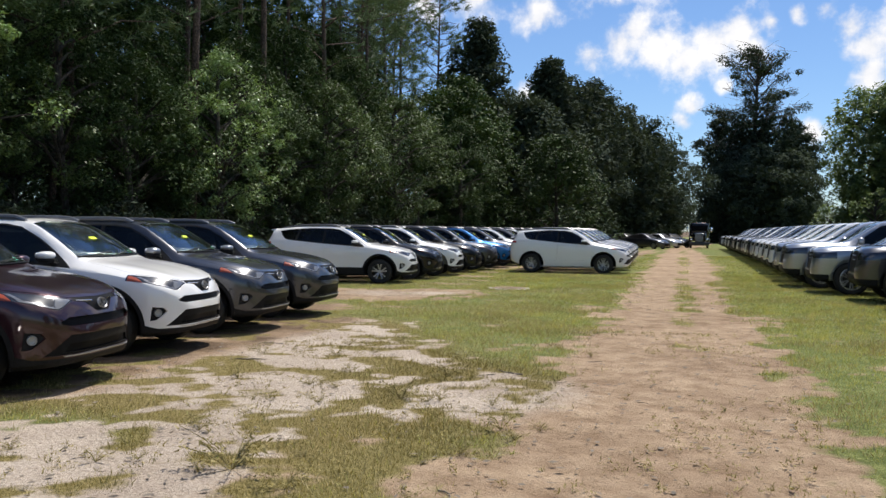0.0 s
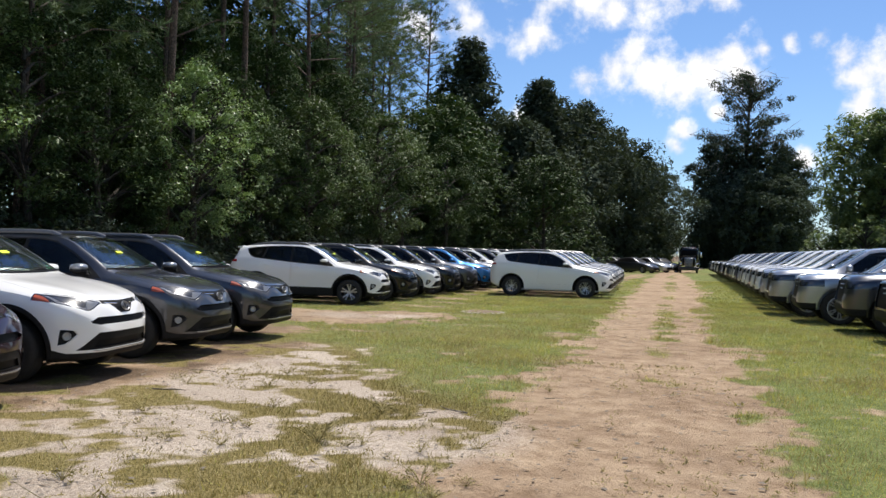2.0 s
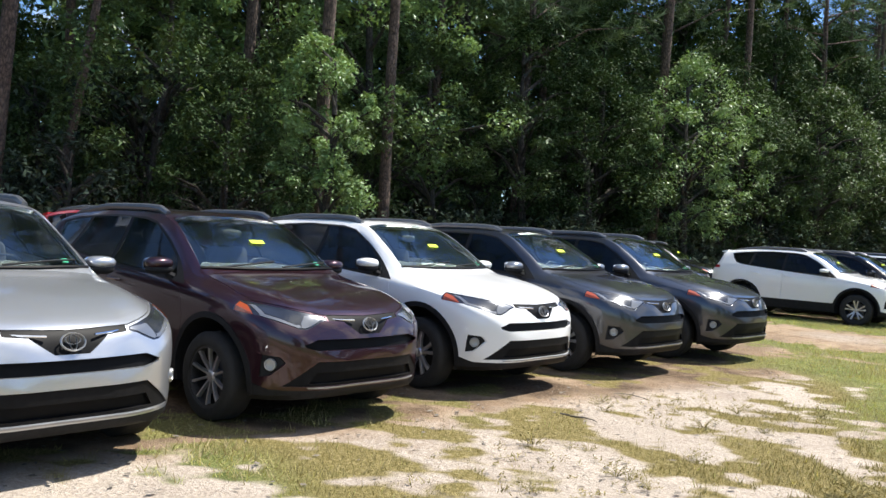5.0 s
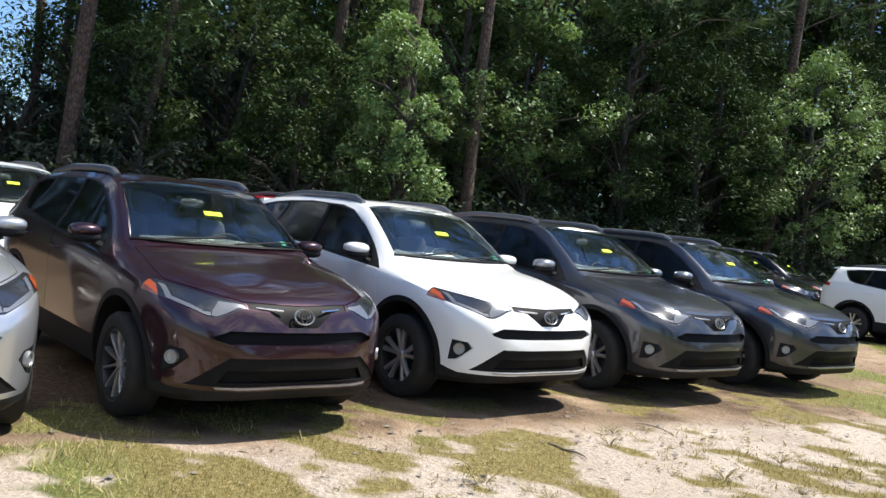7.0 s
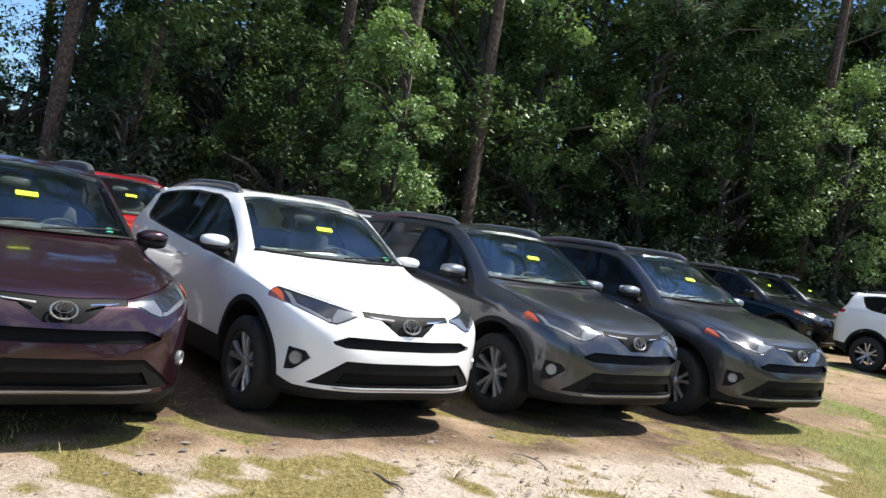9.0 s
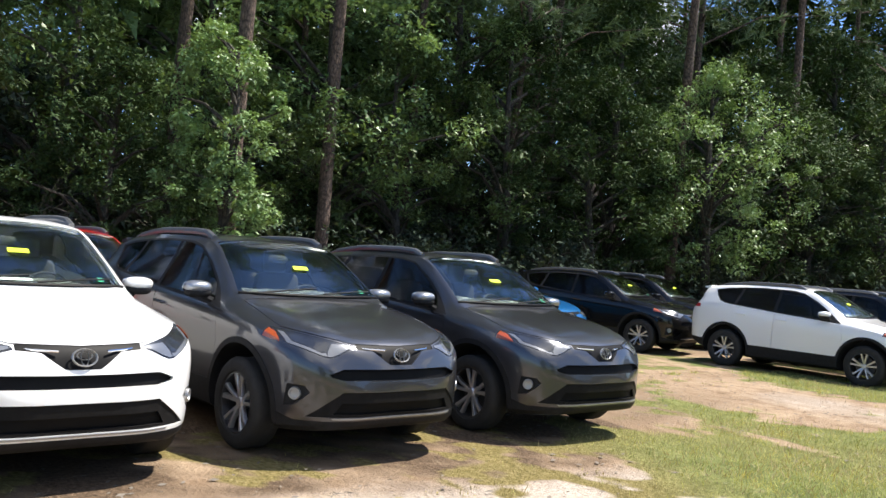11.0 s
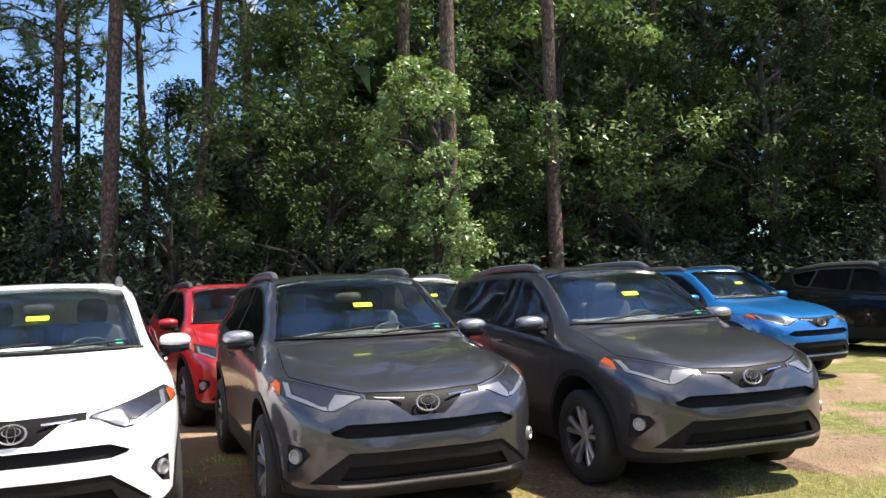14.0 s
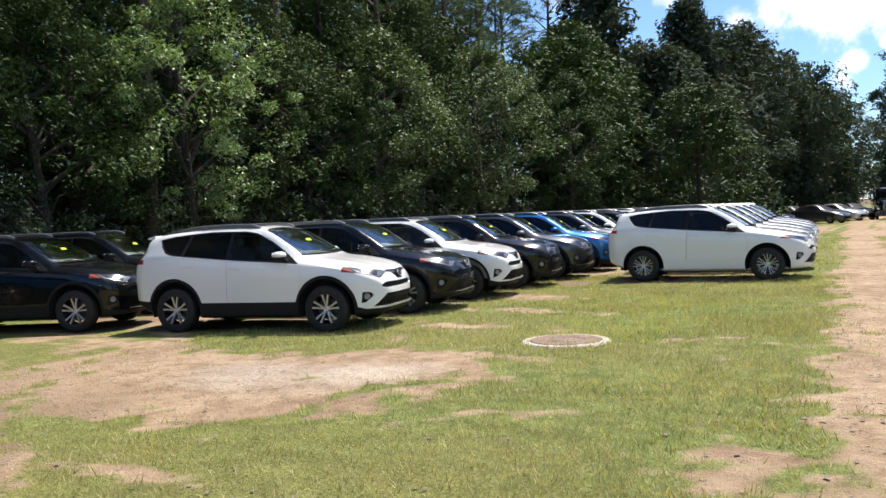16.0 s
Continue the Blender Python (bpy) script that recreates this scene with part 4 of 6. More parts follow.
def pickup(m):
    """A four-door pickup truck with an open bed."""
    car = empty("pickup_truck", m, "pale silver four-door pickup truck parked on grass", "pickup truck", "row of parked pickup trucks")
    W = PAINTS["pale"]
    cabin = loft(PICKUP, 0.035, -1.0, 1.02, 0.72, 3)
    bed = prism([[(-2.72, -0.76), (-1.26, -0.76), (-1.26, 0.76), (-2.72, 0.76)]], "z", 0.74, 2)
    wells = joined(*[shifted(mesh_of("well", *spin([(0.001, -0.30), (PICKUP["well"], -0.30), (PICKUP["well"], 0.30), (0.001, 0.30)], 32), False), x, y, 0.41) for x in PICKUP["axles"] for y in (-0.90, 0.90)])
    bm = bmesh.new()
    bm.from_mesh(wells)
    bmesh.ops.remove_doubles(bm, verts=bm.verts, dist=0.002)
    bmesh.ops.recalc_face_normals(bm, faces=bm.faces)
    bm.to_mesh(wells)
    bm.free()
    base = boolean(boolean(boolean(loft(PICKUP, per=3), cabin, "DIFFERENCE"), bed, "DIFFERENCE"), wells, "DIFFERENCE")

    def take(cutter):
        nonlocal base
        piece = boolean(base, cutter, "INTERSECT")
        base = boolean(base, cutter, "DIFFERENCE")
        return finish(piece)

    lamp = [(-0.97, 1.055), (-0.60, 1.03), (-0.56, 0.93), (-0.66, 0.885), (-0.97, 0.90)]
    for half in split_sides(take(prism([lamp, mirror_poly(lamp)], "x", 1.95, 2.7))):
        part("headlight", finish(half), M_LAMP, car, "clear headlight")
    hexa = [(-0.48, 1.04), (0.48, 1.04), (0.54, 0.92), (0.50, 0.62), (-0.50, 0.62), (-0.54, 0.92)]
    grille_ob = part("grille", shifted(take(prism([hexa], "x", 2.0, 2.7)), -0.03), M_GRILLE, car, "dark grille")
    for zz in (0.70, 0.79, 0.88, 0.97):
        part("slat", mesh_of("slat", *sweep([(2.47 - 0.35 * y * y, y, zz) for y in np.linspace(-0.42, 0.42, 7)], 0.012, 5)), M_SKID, grille_ob)
    bump_cut = [(-0.97, 0.50), (-0.55, 0.50), (-0.45, 0.58), (0.45, 0.58), (0.55, 0.50), (0.97, 0.50), (0.97, 0.25), (-0.97, 0.25)]
    part("front_bumper", shifted(take(prism([bump_cut], "x", 2.12, 2.7)), 0.012), M_BLACK, car, "dark front bumper")
    shield = [(1.04, -0.30), (1.04, 0.30), (0.99, 0.60), (0.94, 0.70), (0.28, 0.585), (0.25, 0.30), (0.25, -0.30), (0.28, -0.585), (0.94, -0.70), (0.99, -0.60)]
    ob = part("windscreen", take(prism([shield], "z", 1.05, 2.2)), M_GLASS, car)
    ob.visible_shadow = False
    for poly, mat in (([(0.80, 1.17), (0.60, 1.34), (0.22, 1.62), (0.0, 1.665), (-0.20, 1.67), (-0.20, 1.165)], M_SIDE), ([(-0.27, 1.165), (-0.27, 1.67), (-0.70, 1.65), (-0.92, 1.55), (-0.95, 1.17)], M_TINT)):
        for half in split_sides(take(prism([poly], "y", -1.2, 1.2))):
            part("side_window", finish(half), mat, car).visible_shadow = False
    for poly, hx in (([(0.95, 0.42), (0.95, 1.0), (0.83, 1.13), (-0.22, 1.14), (-0.24, 0.41)], -0.12), ([(-0.25, 0.41), (-0.235, 1.14), (-1.0, 1.14), (-1.06, 0.9), (-1.0, 0.42)], -0.86)):
        piece = boolean(base, prism([poly], "y", -1.2, 1.2), "INTERSECT")
        cx, cz = sum(p[0] for p in poly) / len(poly), sum(p[1] for p in poly) / len(poly)
        base = boolean(base, prism([[((a - cx) * 1.012 + cx, (b - cz) * 1.012 + cz) for a, b in poly]], "y", -1.2, 1.2), "DIFFERENCE")
        for sgn, half in zip((-1, 1), split_sides(piece)):
            ob = part("door", finish(half), W, car)
            ob["painted"] = 1
            hd = part("door_handle", mesh_of("handle", *sweep([(hx - 0.09, sgn * 0.90, 1.02), (hx - 0.07, sgn * 0.94, 1.02), (hx + 0.07, sgn * 0.94, 1.015), (hx + 0.09, sgn * 0.90, 1.015)], 0.015, 6)), W, ob)
            hd["painted"] = 1
    ob = part("body", finish(base), W, car)
    ob["painted"] = 1
    for sgn in (-1, 1):
        st = part("wing_mirror", mesh_of("mirror", *both(rounded_block(0.72, sgn * 1.02, 1.24, 0.08, 0.11, 0.09, 3), sweep([(0.78, sgn * 0.86, 1.17), (0.74, sgn * 0.96, 1.2)], 0.03, 6))), W, car)
        st["painted"] = 1
        part("tail_light", mesh_of("tail_light", *rounded_block(-2.80, sgn * 0.82, 0.98, 0.05, 0.06, 0.14, 5)), M_REDLENS, car)
    for y in (-0.38, 0.38):
        part("seat", mesh_of("seat", *both(rounded_block(-0.25, y, 1.10, 0.10, 0.25, 0.30, 4), rounded_block(-0.30, y, 1.50, 0.05, 0.13, 0.10, 3))), M_SEAT, car)
    part("underbody", mesh_of("underbody", *box(-0.1, 0, 0.42, 4.6, 1.0, 0.24)), M_UNDER, car)
    for x in PICKUP["axles"]:
        for sgn in (-1, 1):
            alloy_wheel(car, x, sgn * PICKUP["track"], PICKUP["wheel"], "six", sgn > 0)
    return car


SEDAN = dict(
    axles=(1.38, -1.38), stations=40, wheel=0.33, track=0.78, well=0.37,
    top=[(-2.35, 0.85), (-2.32, 0.98), (-2.2, 1.06), (-1.75, 1.10), (-1.2, 1.33), (-0.7, 1.44), (-0.2, 1.46), (0.1, 1.43), (0.6, 1.20), (1.0, 1.02), (1.3, 0.97), (1.9, 0.85), (2.2, 0.73), (2.32, 0.62), (2.38, 0.52)],
    bottom=[(-2.35, 0.50), (-2.2, 0.32), (-1.5, 0.20), (1.5, 0.18), (2.2, 0.20), (2.38, 0.36)],
    width=[(-2.35, 0.6), (-2.25, 0.78), (-1.8, 0.87), (0, 0.90), (1.6, 0.89), (2.0, 0.80), (2.25, 0.60), (2.38, 0.32)],
    belt=[(-2.35, 0.82), (-2.2, 0.98), (-1.4, 1.0), (0, 0.94), (1.0, 0.90), (1.9, 0.76), (2.38, 0.47)],
    roof=[(-2.35, 0.5), (-2.1, 0.68), (-1.6, 0.66), (-0.8, 0.58), (0, 0.57), (0.6, 0.64), (1.1, 0.72), (1.9, 0.62), (2.38, 0.25)])


def sedan(m):
    """A four-door saloon, seen only from far off."""
    car = empty("sedan", m, "dark grey saloon car parked beside the track", "car", "distant parked cars")
    W = PAINTS["grey"]
    wells = joined(*[shifted(mesh_of("well", *spin([(0.001, -0.30), (SEDAN["well"], -0.30), (SEDAN["well"], 0.30), (0.001, 0.30)], 24), False), x, y, 0.33) for x in SEDAN["axles"] for y in (-0.88, 0.88)])
    bm = bmesh.new()
    bm.from_mesh(wells)
    bmesh.ops.remove_doubles(bm, verts=bm.verts, dist=0.002)
    bmesh.ops.recalc_face_normals(bm, faces=bm.faces)
    bm.to_mesh(wells)
    bm.free()
    base = boolean(loft(SEDAN, per=3), wells, "DIFFERENCE")

    def take(cutter):
        nonlocal base
        piece = boolean(base, cutter, "INTERSECT")
        base = boolean(base, cutter, "DIFFERENCE")
        return finish(piece)

    M_FAR = M_GRILLE
    part("windscreen", take(prism([[(1.0, -0.55), (1.0, 0.55), (0.2, 0.5), (0.2, -0.5)]], "z", 0.95, 2)), M_FAR, car)
    for half in split_sides(take(prism([[(0.75, 0.98), (0.15, 1.34), (-0.6, 1.37), (-1.2, 1.24), (-1.5, 1.05)]], "y", -1.2, 1.2))):
        part("side_window", finish(half), M_FAR, car)
    lamp = [(-0.85, 0.76), (-0.45, 0.70), (-0.5, 0.60), (-0.85, 0.66)]
    for half in split_sides(take(prism([lamp, mirror_poly(lamp)], "x", 1.8, 2.5))):
        part("headlight", finish(half), M_CHROME, car)
    part("grille", take(prism([[(-0.4, 0.55), (0.4, 0.55), (0.5, 0.30), (-0.5, 0.30)]], "x", 2.0, 2.5)), M_GRILLE, car)
    ob = part("body", finish(base), W, car)
    ob["painted"] = 1
    for x in SEDAN["axles"]:
        for sgn in (-1, 1):
            alloy_wheel(car, x, sgn * SEDAN["track"], SEDAN["wheel"], "ten", sgn > 0)
    return car

# ---- ground ----


G = 1.03  # the plan below is drawn at this scale


def wave(x, y, scale, seed):
    """Lattice noise between about -1 and 1; scale is in features per six metres or so."""
    table = np.random.RandomState(seed).uniform(-1, 1, (128, 128))
    t = 0.37 * seed
    x, y = np.asarray(x, dtype=float), np.asarray(y, dtype=float)
    u, v = (x * np.cos(t) - y * np.sin(t)) * scale * 0.32 + 40.3, (x * np.sin(t) + y * np.cos(t)) * scale * 0.32 + 17.9
    i, j = np.floor(u).astype(int), np.floor(v).astype(int)
    fu, fv = u - i, v - j
    fu, fv = fu * fu * (3 - 2 * fu), fv * fv * (3 - 2 * fv)
    p = lambda di, dj: table[(i + di) % 128, (j + dj) % 128]
    return 1.35 * ((p(0, 0) * (1 - fu) + p(1, 0) * fu) * (1 - fv) + (p(0, 1) * (1 - fu) + p(1, 1) * fu) * fv)


def bump_at(x, y, cx, cy, rx, ry, turn=0.0):
    c, s = np.cos(turn), np.sin(turn)
    u, v = ((x - cx) * c + (y - cy) * s) / rx, (-(x - cx) * s + (y - cy) * c) / ry
    return np.exp(-(u * u + v * v) ** 1.5)


def row_line(y):
    """Where the noses of the parked rows stand, from the first car to the far ones."""
    return np.interp(y, [-10, 3, 14, 21, 29.5, 30.5, 60], [-5.4, -5.8, -7.0, -9.4, -9.3, -4.6, -6.5])


def mottle(x, y, seed):
    """Ragged noise over several sizes, about -1 to 1."""
    return 0.32 * wave(x, y, 2.6, seed) + 0.6 * wave(x, y, 6.0, seed + 1) + 0.55 * wave(x, y, 13.0, seed + 2) + 0.38 * wave(x, y, 27.0, seed + 3)


# worn tufts on the bare sand: x, y, size
MATS = [(-5.9, 7.2, 0.35), (-5.6, 6.25, 0.45), (-5.7, 8.6, 0.5), (-6.15, 9.55, 0.35), (-5.7, 9.45, 0.4), (-5.8, 9.95, 0.4), (-6.5, 11.1, 0.45), (-5.7, 10.45, 0.45), (-6.0, 11.35, 0.5), (-5.7, 12.3, 0.6),
        (-5.75, 7.6, 0.3), (-5.95, 5.75, 0.5), (-5.2, 5.1, 0.5), (-5.4, 6.0, 0.4), (-5.2, 6.5, 0.35), (-4.6, 5.75, 0.6), (-5.7, 6.9, 0.3), (-4.7, 6.7, 0.4), (-5.1, 7.1, 0.45), (-5.1, 8.0, 0.6),
        (-5.95, 8.75, 0.5), (-5.9, 9.8, 0.5), (-5.6, 10.6, 0.7), (-4.4, 9.4, 0.5), (-3.4, 6.25, 0.4), (-3.55, 7.5, 0.3), (-4.8, 8.6, 0.45), (-5.0, 9.6, 0.4), (-4.6, 10.3, 0.5)]
EDGE_Y = [2, 4.8, 7.5, 9.5, 11.5, 14, 16.5, 18, 20, 24, 28, 42, 90]
EDGE_L = [-1.7, -1.85, -2.2, -2.2, -2.25, -2.35, -2.55, -2.85, -2.95, -3.2, -3.5, -4.75, -8.3]
EDGE_R = [1.2, 1.05, 0.78, 0.5, 0.28, 0.0, -0.2, -0.3, -0.45, -0.75, -1.05, -1.95, -5.9]
STRIP_X = [-0.5, -0.5, -0.6, -0.65, -0.78, -1.0, -1.24, -1.35, -1.5, -1.82, -2.15, -3.2, -7.0]


def cover(x, y):
    """Turf, pale sand, leaf litter with some shade of the rows, and dryness, each from nought to one, over the plan."""
    n1, n3, rag = wave(x, y, 0.9, 3), wave(x, y, 0.35, 8), mottle(x, y, 60)
    lo, hi = np.interp(y, EDGE_Y, EDGE_L), np.interp(y, EDGE_Y, EDGE_R)
    d = np.abs(x - (lo + hi) / 2)
    half = (hi - lo) / 2 + 0.16 * n1
    bare = np.clip((half - d) / 1.3 + 0.5, 0, 1)
    strip = np.clip(1.25 - np.abs(x - np.interp(y, EDGE_Y, STRIP_X)) / 0.5, 0, 1) * np.clip((y - 8) / 7, 0, 1) * (0.75 + 0.35 * wave(x, y, 1.1, 52))
    level = 1.0 - 1.08 * bare + 0.62 * strip
    # pale sand between the noses and the track, with a tongue of grass towards the track
    apron = np.clip(1.5 * bump_at(x, y, -5.3, 7.6, 2.3, 5.0, 0.12) + 0.9 * bump_at(x, y, -4.2, 4.6, 1.5, 3.0) + 1.1 * bump_at(x, y, -3.3, 8.2, 1.7, 1.6), 0, 1)
    apron = np.maximum(apron, np.clip(1.2 * bump_at(x, y, -7.0, 10.4, 1.5, 3.6, 0.16) + 0.9 * bump_at(x, y, -6.0, 12.4, 1.2, 1.7), 0, 1))
    tongue = bump_at(x, y, -2.65, 5.2, 0.65, 1.7)
    apron = apron * (1 - 0.7 * tongue)
    patch = np.maximum.reduce([bump_at(x, y, -8.8, 19.2, 2.5, 2.1, 0.5), 0.9 * bump_at(x, y, -7.5, 20.2, 1.2, 1.1), 0.75 * bump_at(x, y, -7.4, 16.3, 1.2, 0.35), 0.85 * bump_at(x, y, -8.6, 16.0, 1.3, 0.7)])
    small = np.maximum.reduce([0.72 * bump_at(x, y, -9.0, 23.9, 1.4, 0.35), 0.8 * bump_at(x, y, -8.9, 25.8, 1.5, 0.45), 0.7 * bump_at(x, y, -9.2, 28.0, 1.3, 0.5), 0.62 * bump_at(x, y, -8.4, 15.6, 1.7, 0.7),
                               0.75 * bump_at(x, y, -11.2, 17.6, 2.2, 0.9, 0.5), 0.55 * bump_at(x, y, -3.2, 18.1, 0.7, 0.8)])
    level = np.minimum(level, 1 - 0.64 * apron)
    level = np.minimum(level, 1 - 1.2 * patch)
    level = np.minimum(level, 1 - small)
    level = np.maximum(level, 0.5 * tongue * (1 - bare))
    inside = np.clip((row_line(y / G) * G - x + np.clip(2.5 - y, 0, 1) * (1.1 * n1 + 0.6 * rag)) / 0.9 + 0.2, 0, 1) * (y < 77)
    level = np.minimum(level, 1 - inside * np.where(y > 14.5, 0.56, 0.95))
    level = np.maximum(level, 0.8 * np.maximum.reduce([bump_at(x, y, -11.8, 21.6, 4.6, 0.75, -0.08), 0.85 * bump_at(x, y, -13.6, 20.2, 2.0, 1.5, -0.1), bump_at(x, y, -7.6, 14.6, 1.4, 0.5, 0.3), 0.7 * bump_at(x, y, -9.6, 16.9, 2.2, 0.35, 0.4)]))
    wood = np.clip((-18.0 - x + 0.9 * n1) / 1.5, 0, 1)
    level = np.minimum(level, 1 - 0.95 * wood)
    mats = np.zeros_like(level)
    for mx, my, r in MATS:
        mats = np.maximum(mats, bump_at(x, y, mx, my, r * 1.15, r * 0.75, 0.35 * my))
    level = np.maximum(level, 0.74 * mats)
    turf = np.clip((level - 0.5 + (0.42 + 0.32 * apron - 0.12 * bare) * rag) / 0.55 + 0.5, 0, 1)
    pale = np.clip(apron * (1.05 + 0.4 * n3) + 0.7 * bump_at(x, y, -8.3, 19.6, 1.9, 1.4, 0.4) * (0.6 + 0.5 * wave(x, y, 1.6, 44)), 0, 1) * (1 - wood)
    # litter between the rows, thickened so its brown also carries the cars' shade
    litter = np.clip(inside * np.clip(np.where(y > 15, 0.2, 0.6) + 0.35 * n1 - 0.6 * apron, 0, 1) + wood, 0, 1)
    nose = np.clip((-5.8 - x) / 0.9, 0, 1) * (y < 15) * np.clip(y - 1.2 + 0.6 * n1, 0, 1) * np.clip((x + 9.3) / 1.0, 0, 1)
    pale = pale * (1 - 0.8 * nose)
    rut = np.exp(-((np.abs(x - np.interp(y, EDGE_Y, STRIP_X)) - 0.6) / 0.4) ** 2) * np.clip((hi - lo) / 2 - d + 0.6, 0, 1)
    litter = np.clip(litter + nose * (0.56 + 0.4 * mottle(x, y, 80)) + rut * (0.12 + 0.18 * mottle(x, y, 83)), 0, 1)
    dry = np.clip(1.15 * apron + 0.7 * mats + 0.5 * bare + 0.25 * n3 + 0.25 * wave(x, y, 1.3, 71) + 0.55 * tongue, 0, 1) * (1 - 0.9 * bump_at(x, y, -5.6, 5.3, 1.0, 0.6))
    return turf, pale, litter, dry


def fall(y):
    """The field drops a little towards its far end."""
    t = np.clip((np.asarray(y, dtype=float) - 42) / 70, 0, 1)
    return -0.10 * t * t * (3 - 2 * t)


gx = np.concatenate([-12.5 - np.geomspace(0.14, 2500, 44)[::-1], np.arange(-12.5, 3.51, 0.11), 3.5 + np.geomspace(0.14, 2500, 40)])
gy = np.concatenate([2.5 - np.geomspace(0.14, 2500, 30)[::-1], np.arange(2.5, 21, 0.11), np.arange(21, 46, 0.2), 46 + np.geomspace(0.25, 2500, 44)])
XX, YY = np.meshgrid(gx, gy, indexing="ij")
near = np.exp(-((np.maximum(0, np.abs(XX + 7) - 12) / 6) ** 2) - (np.maximum(0, np.abs(YY - 22) - 24) / 10) ** 2)
ruts = np.exp(-((np.abs(XX - np.interp(YY, EDGE_Y, STRIP_X)) - 0.72) / 0.25) ** 2) * (YY < 90)
ZZ = 0.010 * wave(XX, YY, 1.4, 21) * near + 0.006 * wave(XX, YY, 5.0, 22) * near - 0.018 * ruts * near + fall(YY) + 0.032 * bump_at(XX, YY, -9.3, 11.6, 3.6, 5.0)
nx, ny = len(gx), len(gy)
idx = np.arange(nx * ny).reshape(nx, ny)
quads = np.stack([idx[:-1, :-1], idx[1:, :-1], idx[1:, 1:], idx[:-1, 1:]], -1).reshape(-1, 4)


def fast_mesh(name, verts, polys):
    """A mesh from arrays: verts (n, 3) and polys (m, k)."""
    me = bpy.data.meshes.new(name)
    me.vertices.add(len(verts))
    me.vertices.foreach_set("co", np.ascontiguousarray(verts, dtype=np.float32).ravel())
    k = polys.shape[1]
    me.loops.add(polys.size)
    me.loops.foreach_set("vertex_index", np.ascontiguousarray(polys, dtype=np.int32).ravel())
    me.polygons.add(len(polys))
    me.polygons.foreach_set("loop_start", np.arange(0, polys.size, k, dtype=np.int32))
    me.update(calc_edges=True)
    return me


me = fast_mesh("ground", np.stack([XX, YY, ZZ], -1).reshape(-1, 3), quads)
me.shade_smooth()
tint = me.color_attributes.new("cover", "FLOAT_COLOR", "POINT")
rgb = np.stack(cover(XX, YY), -1).reshape(-1)
tint.data.foreach_set("color", rgb.astype(np.float32))
me.materials.append(M_GROUND)
tagged(new("ground", me), "sandy field with patchy mown grass and a rutted sand track", "ground", kind="structure")

# ---- grass ----


def blades(count, rng, xlo, xhi, ylo, yhi, height, width, keep_if):
    """Single bent blades of grass on the turf: one triangle each."""
    x, y = rng.uniform(xlo, xhi, count), rng.uniform(ylo, yhi, count)
    keep = rng.uniform(0, 1, count) < keep_if(x, y)
    x, y = x[keep], y[keep]
    n = len(x)
    a, lean = rng.uniform(0, 2 * np.pi, n), rng.uniform(0.35, 1.45, n)
    h, w = height * rng.uniform(0.45, 1.3, n), width * rng.uniform(0.6, 1.4, n)
    b = rng.uniform(0, 2 * np.pi, n)
    v = np.zeros((n, 3, 3))
    v[:, 0, 0], v[:, 0, 1] = x - np.cos(a) * w / 2, y - np.sin(a) * w / 2
    v[:, 1, 0], v[:, 1, 1] = x + np.cos(a) * w / 2, y + np.sin(a) * w / 2
    v[:, 2, 0], v[:, 2, 1], v[:, 2, 2] = x + np.cos(b) * h * np.sin(lean), y + np.sin(b) * h * np.sin(lean), h * np.cos(lean)
    v[:, :2, 2] = -0.02
    v[:, :, 2] += fall(y)[:, None]
    return v.reshape(-1, 3), np.arange(3 * n).reshape(-1, 3)


def turf_at(x, y):
    t = cover(x, y)[0]
    return np.clip((t - 0.3) * 1.7, 0, 1) * (0.75 + 0.25 * wave(x, y, 6.0, 31)) * (1 - np.clip(1.25 * cover(x, y)[3] - 0.1, 0, 0.92))


rng = np.random.RandomState(11)
grass_bits = [blades(270000, rng, -12.5, 3.5, 3.0, 18, 0.07, 0.009, turf_at), blades(200000, rng, -12, 3.0, 18, 33, 0.075, 0.014, turf_at),
              blades(90000, rng, -10, 4, 32, 60, 0.07, 0.03, turf_at)]
off, vv, ff = 0, [], []
for v, f in grass_bits:
    vv.append(v), ff.append(f + off)
    off += len(v)
me = fast_mesh("grass", np.concatenate(vv), np.concatenate(ff))
me.materials.append(M_GRASS)
tagged(new("grass", me), "short mown grass, green and straw-coloured, in uneven patches", "grass", kind="stuff")
v, f = blades(420000, rng, -11, 4.5, 3, 33, 0.085, 0.010, lambda x, y: np.clip(turf_at(x, y) * (0.5 + 0.8 * wave(x, y, 2.6, 41) + 0.5 * wave(x, y, 8.0, 42)), 0, 1))
me = fast_mesh("dry_grass", v, f)
me.materials.append(M_STRAW)
tagged(new("dry_grass", me), "dry straw-coloured grass stems among the turf", "dry grass", kind="stuff")

v, f = blades(340000, rng, -8.5, 0.5, 3, 14.5, 0.045, 0.008, lambda x, y: np.clip((cover(x, y)[0] - 0.25) * 1.6, 0, 1) * np.clip(cover(x, y)[3] * 1.5 - 0.2, 0, 1) * 0.7)
me = fast_mesh("worn_grass", v, f)
me.materials.append(M_WEED)
tagged(new("worn_grass", me), "low olive-brown worn grass in mats on the sand", "grass", kind="stuff")
rk = np.random.RandomState(23)
n = 2600
sx, sy = rk.uniform(-7.0, 0.8, n), rk.uniform(3.2, 14.0, n)
cv = cover(sx, sy)
keep = (rk.uniform(0, 1, n) < np.clip(1.2 - cv[0], 0.1, 1) * np.clip(0.55 + 0.9 * wave(sx, sy, 3.0, 91), 0, 1)) & (sx > row_line(sy) + 0.5)
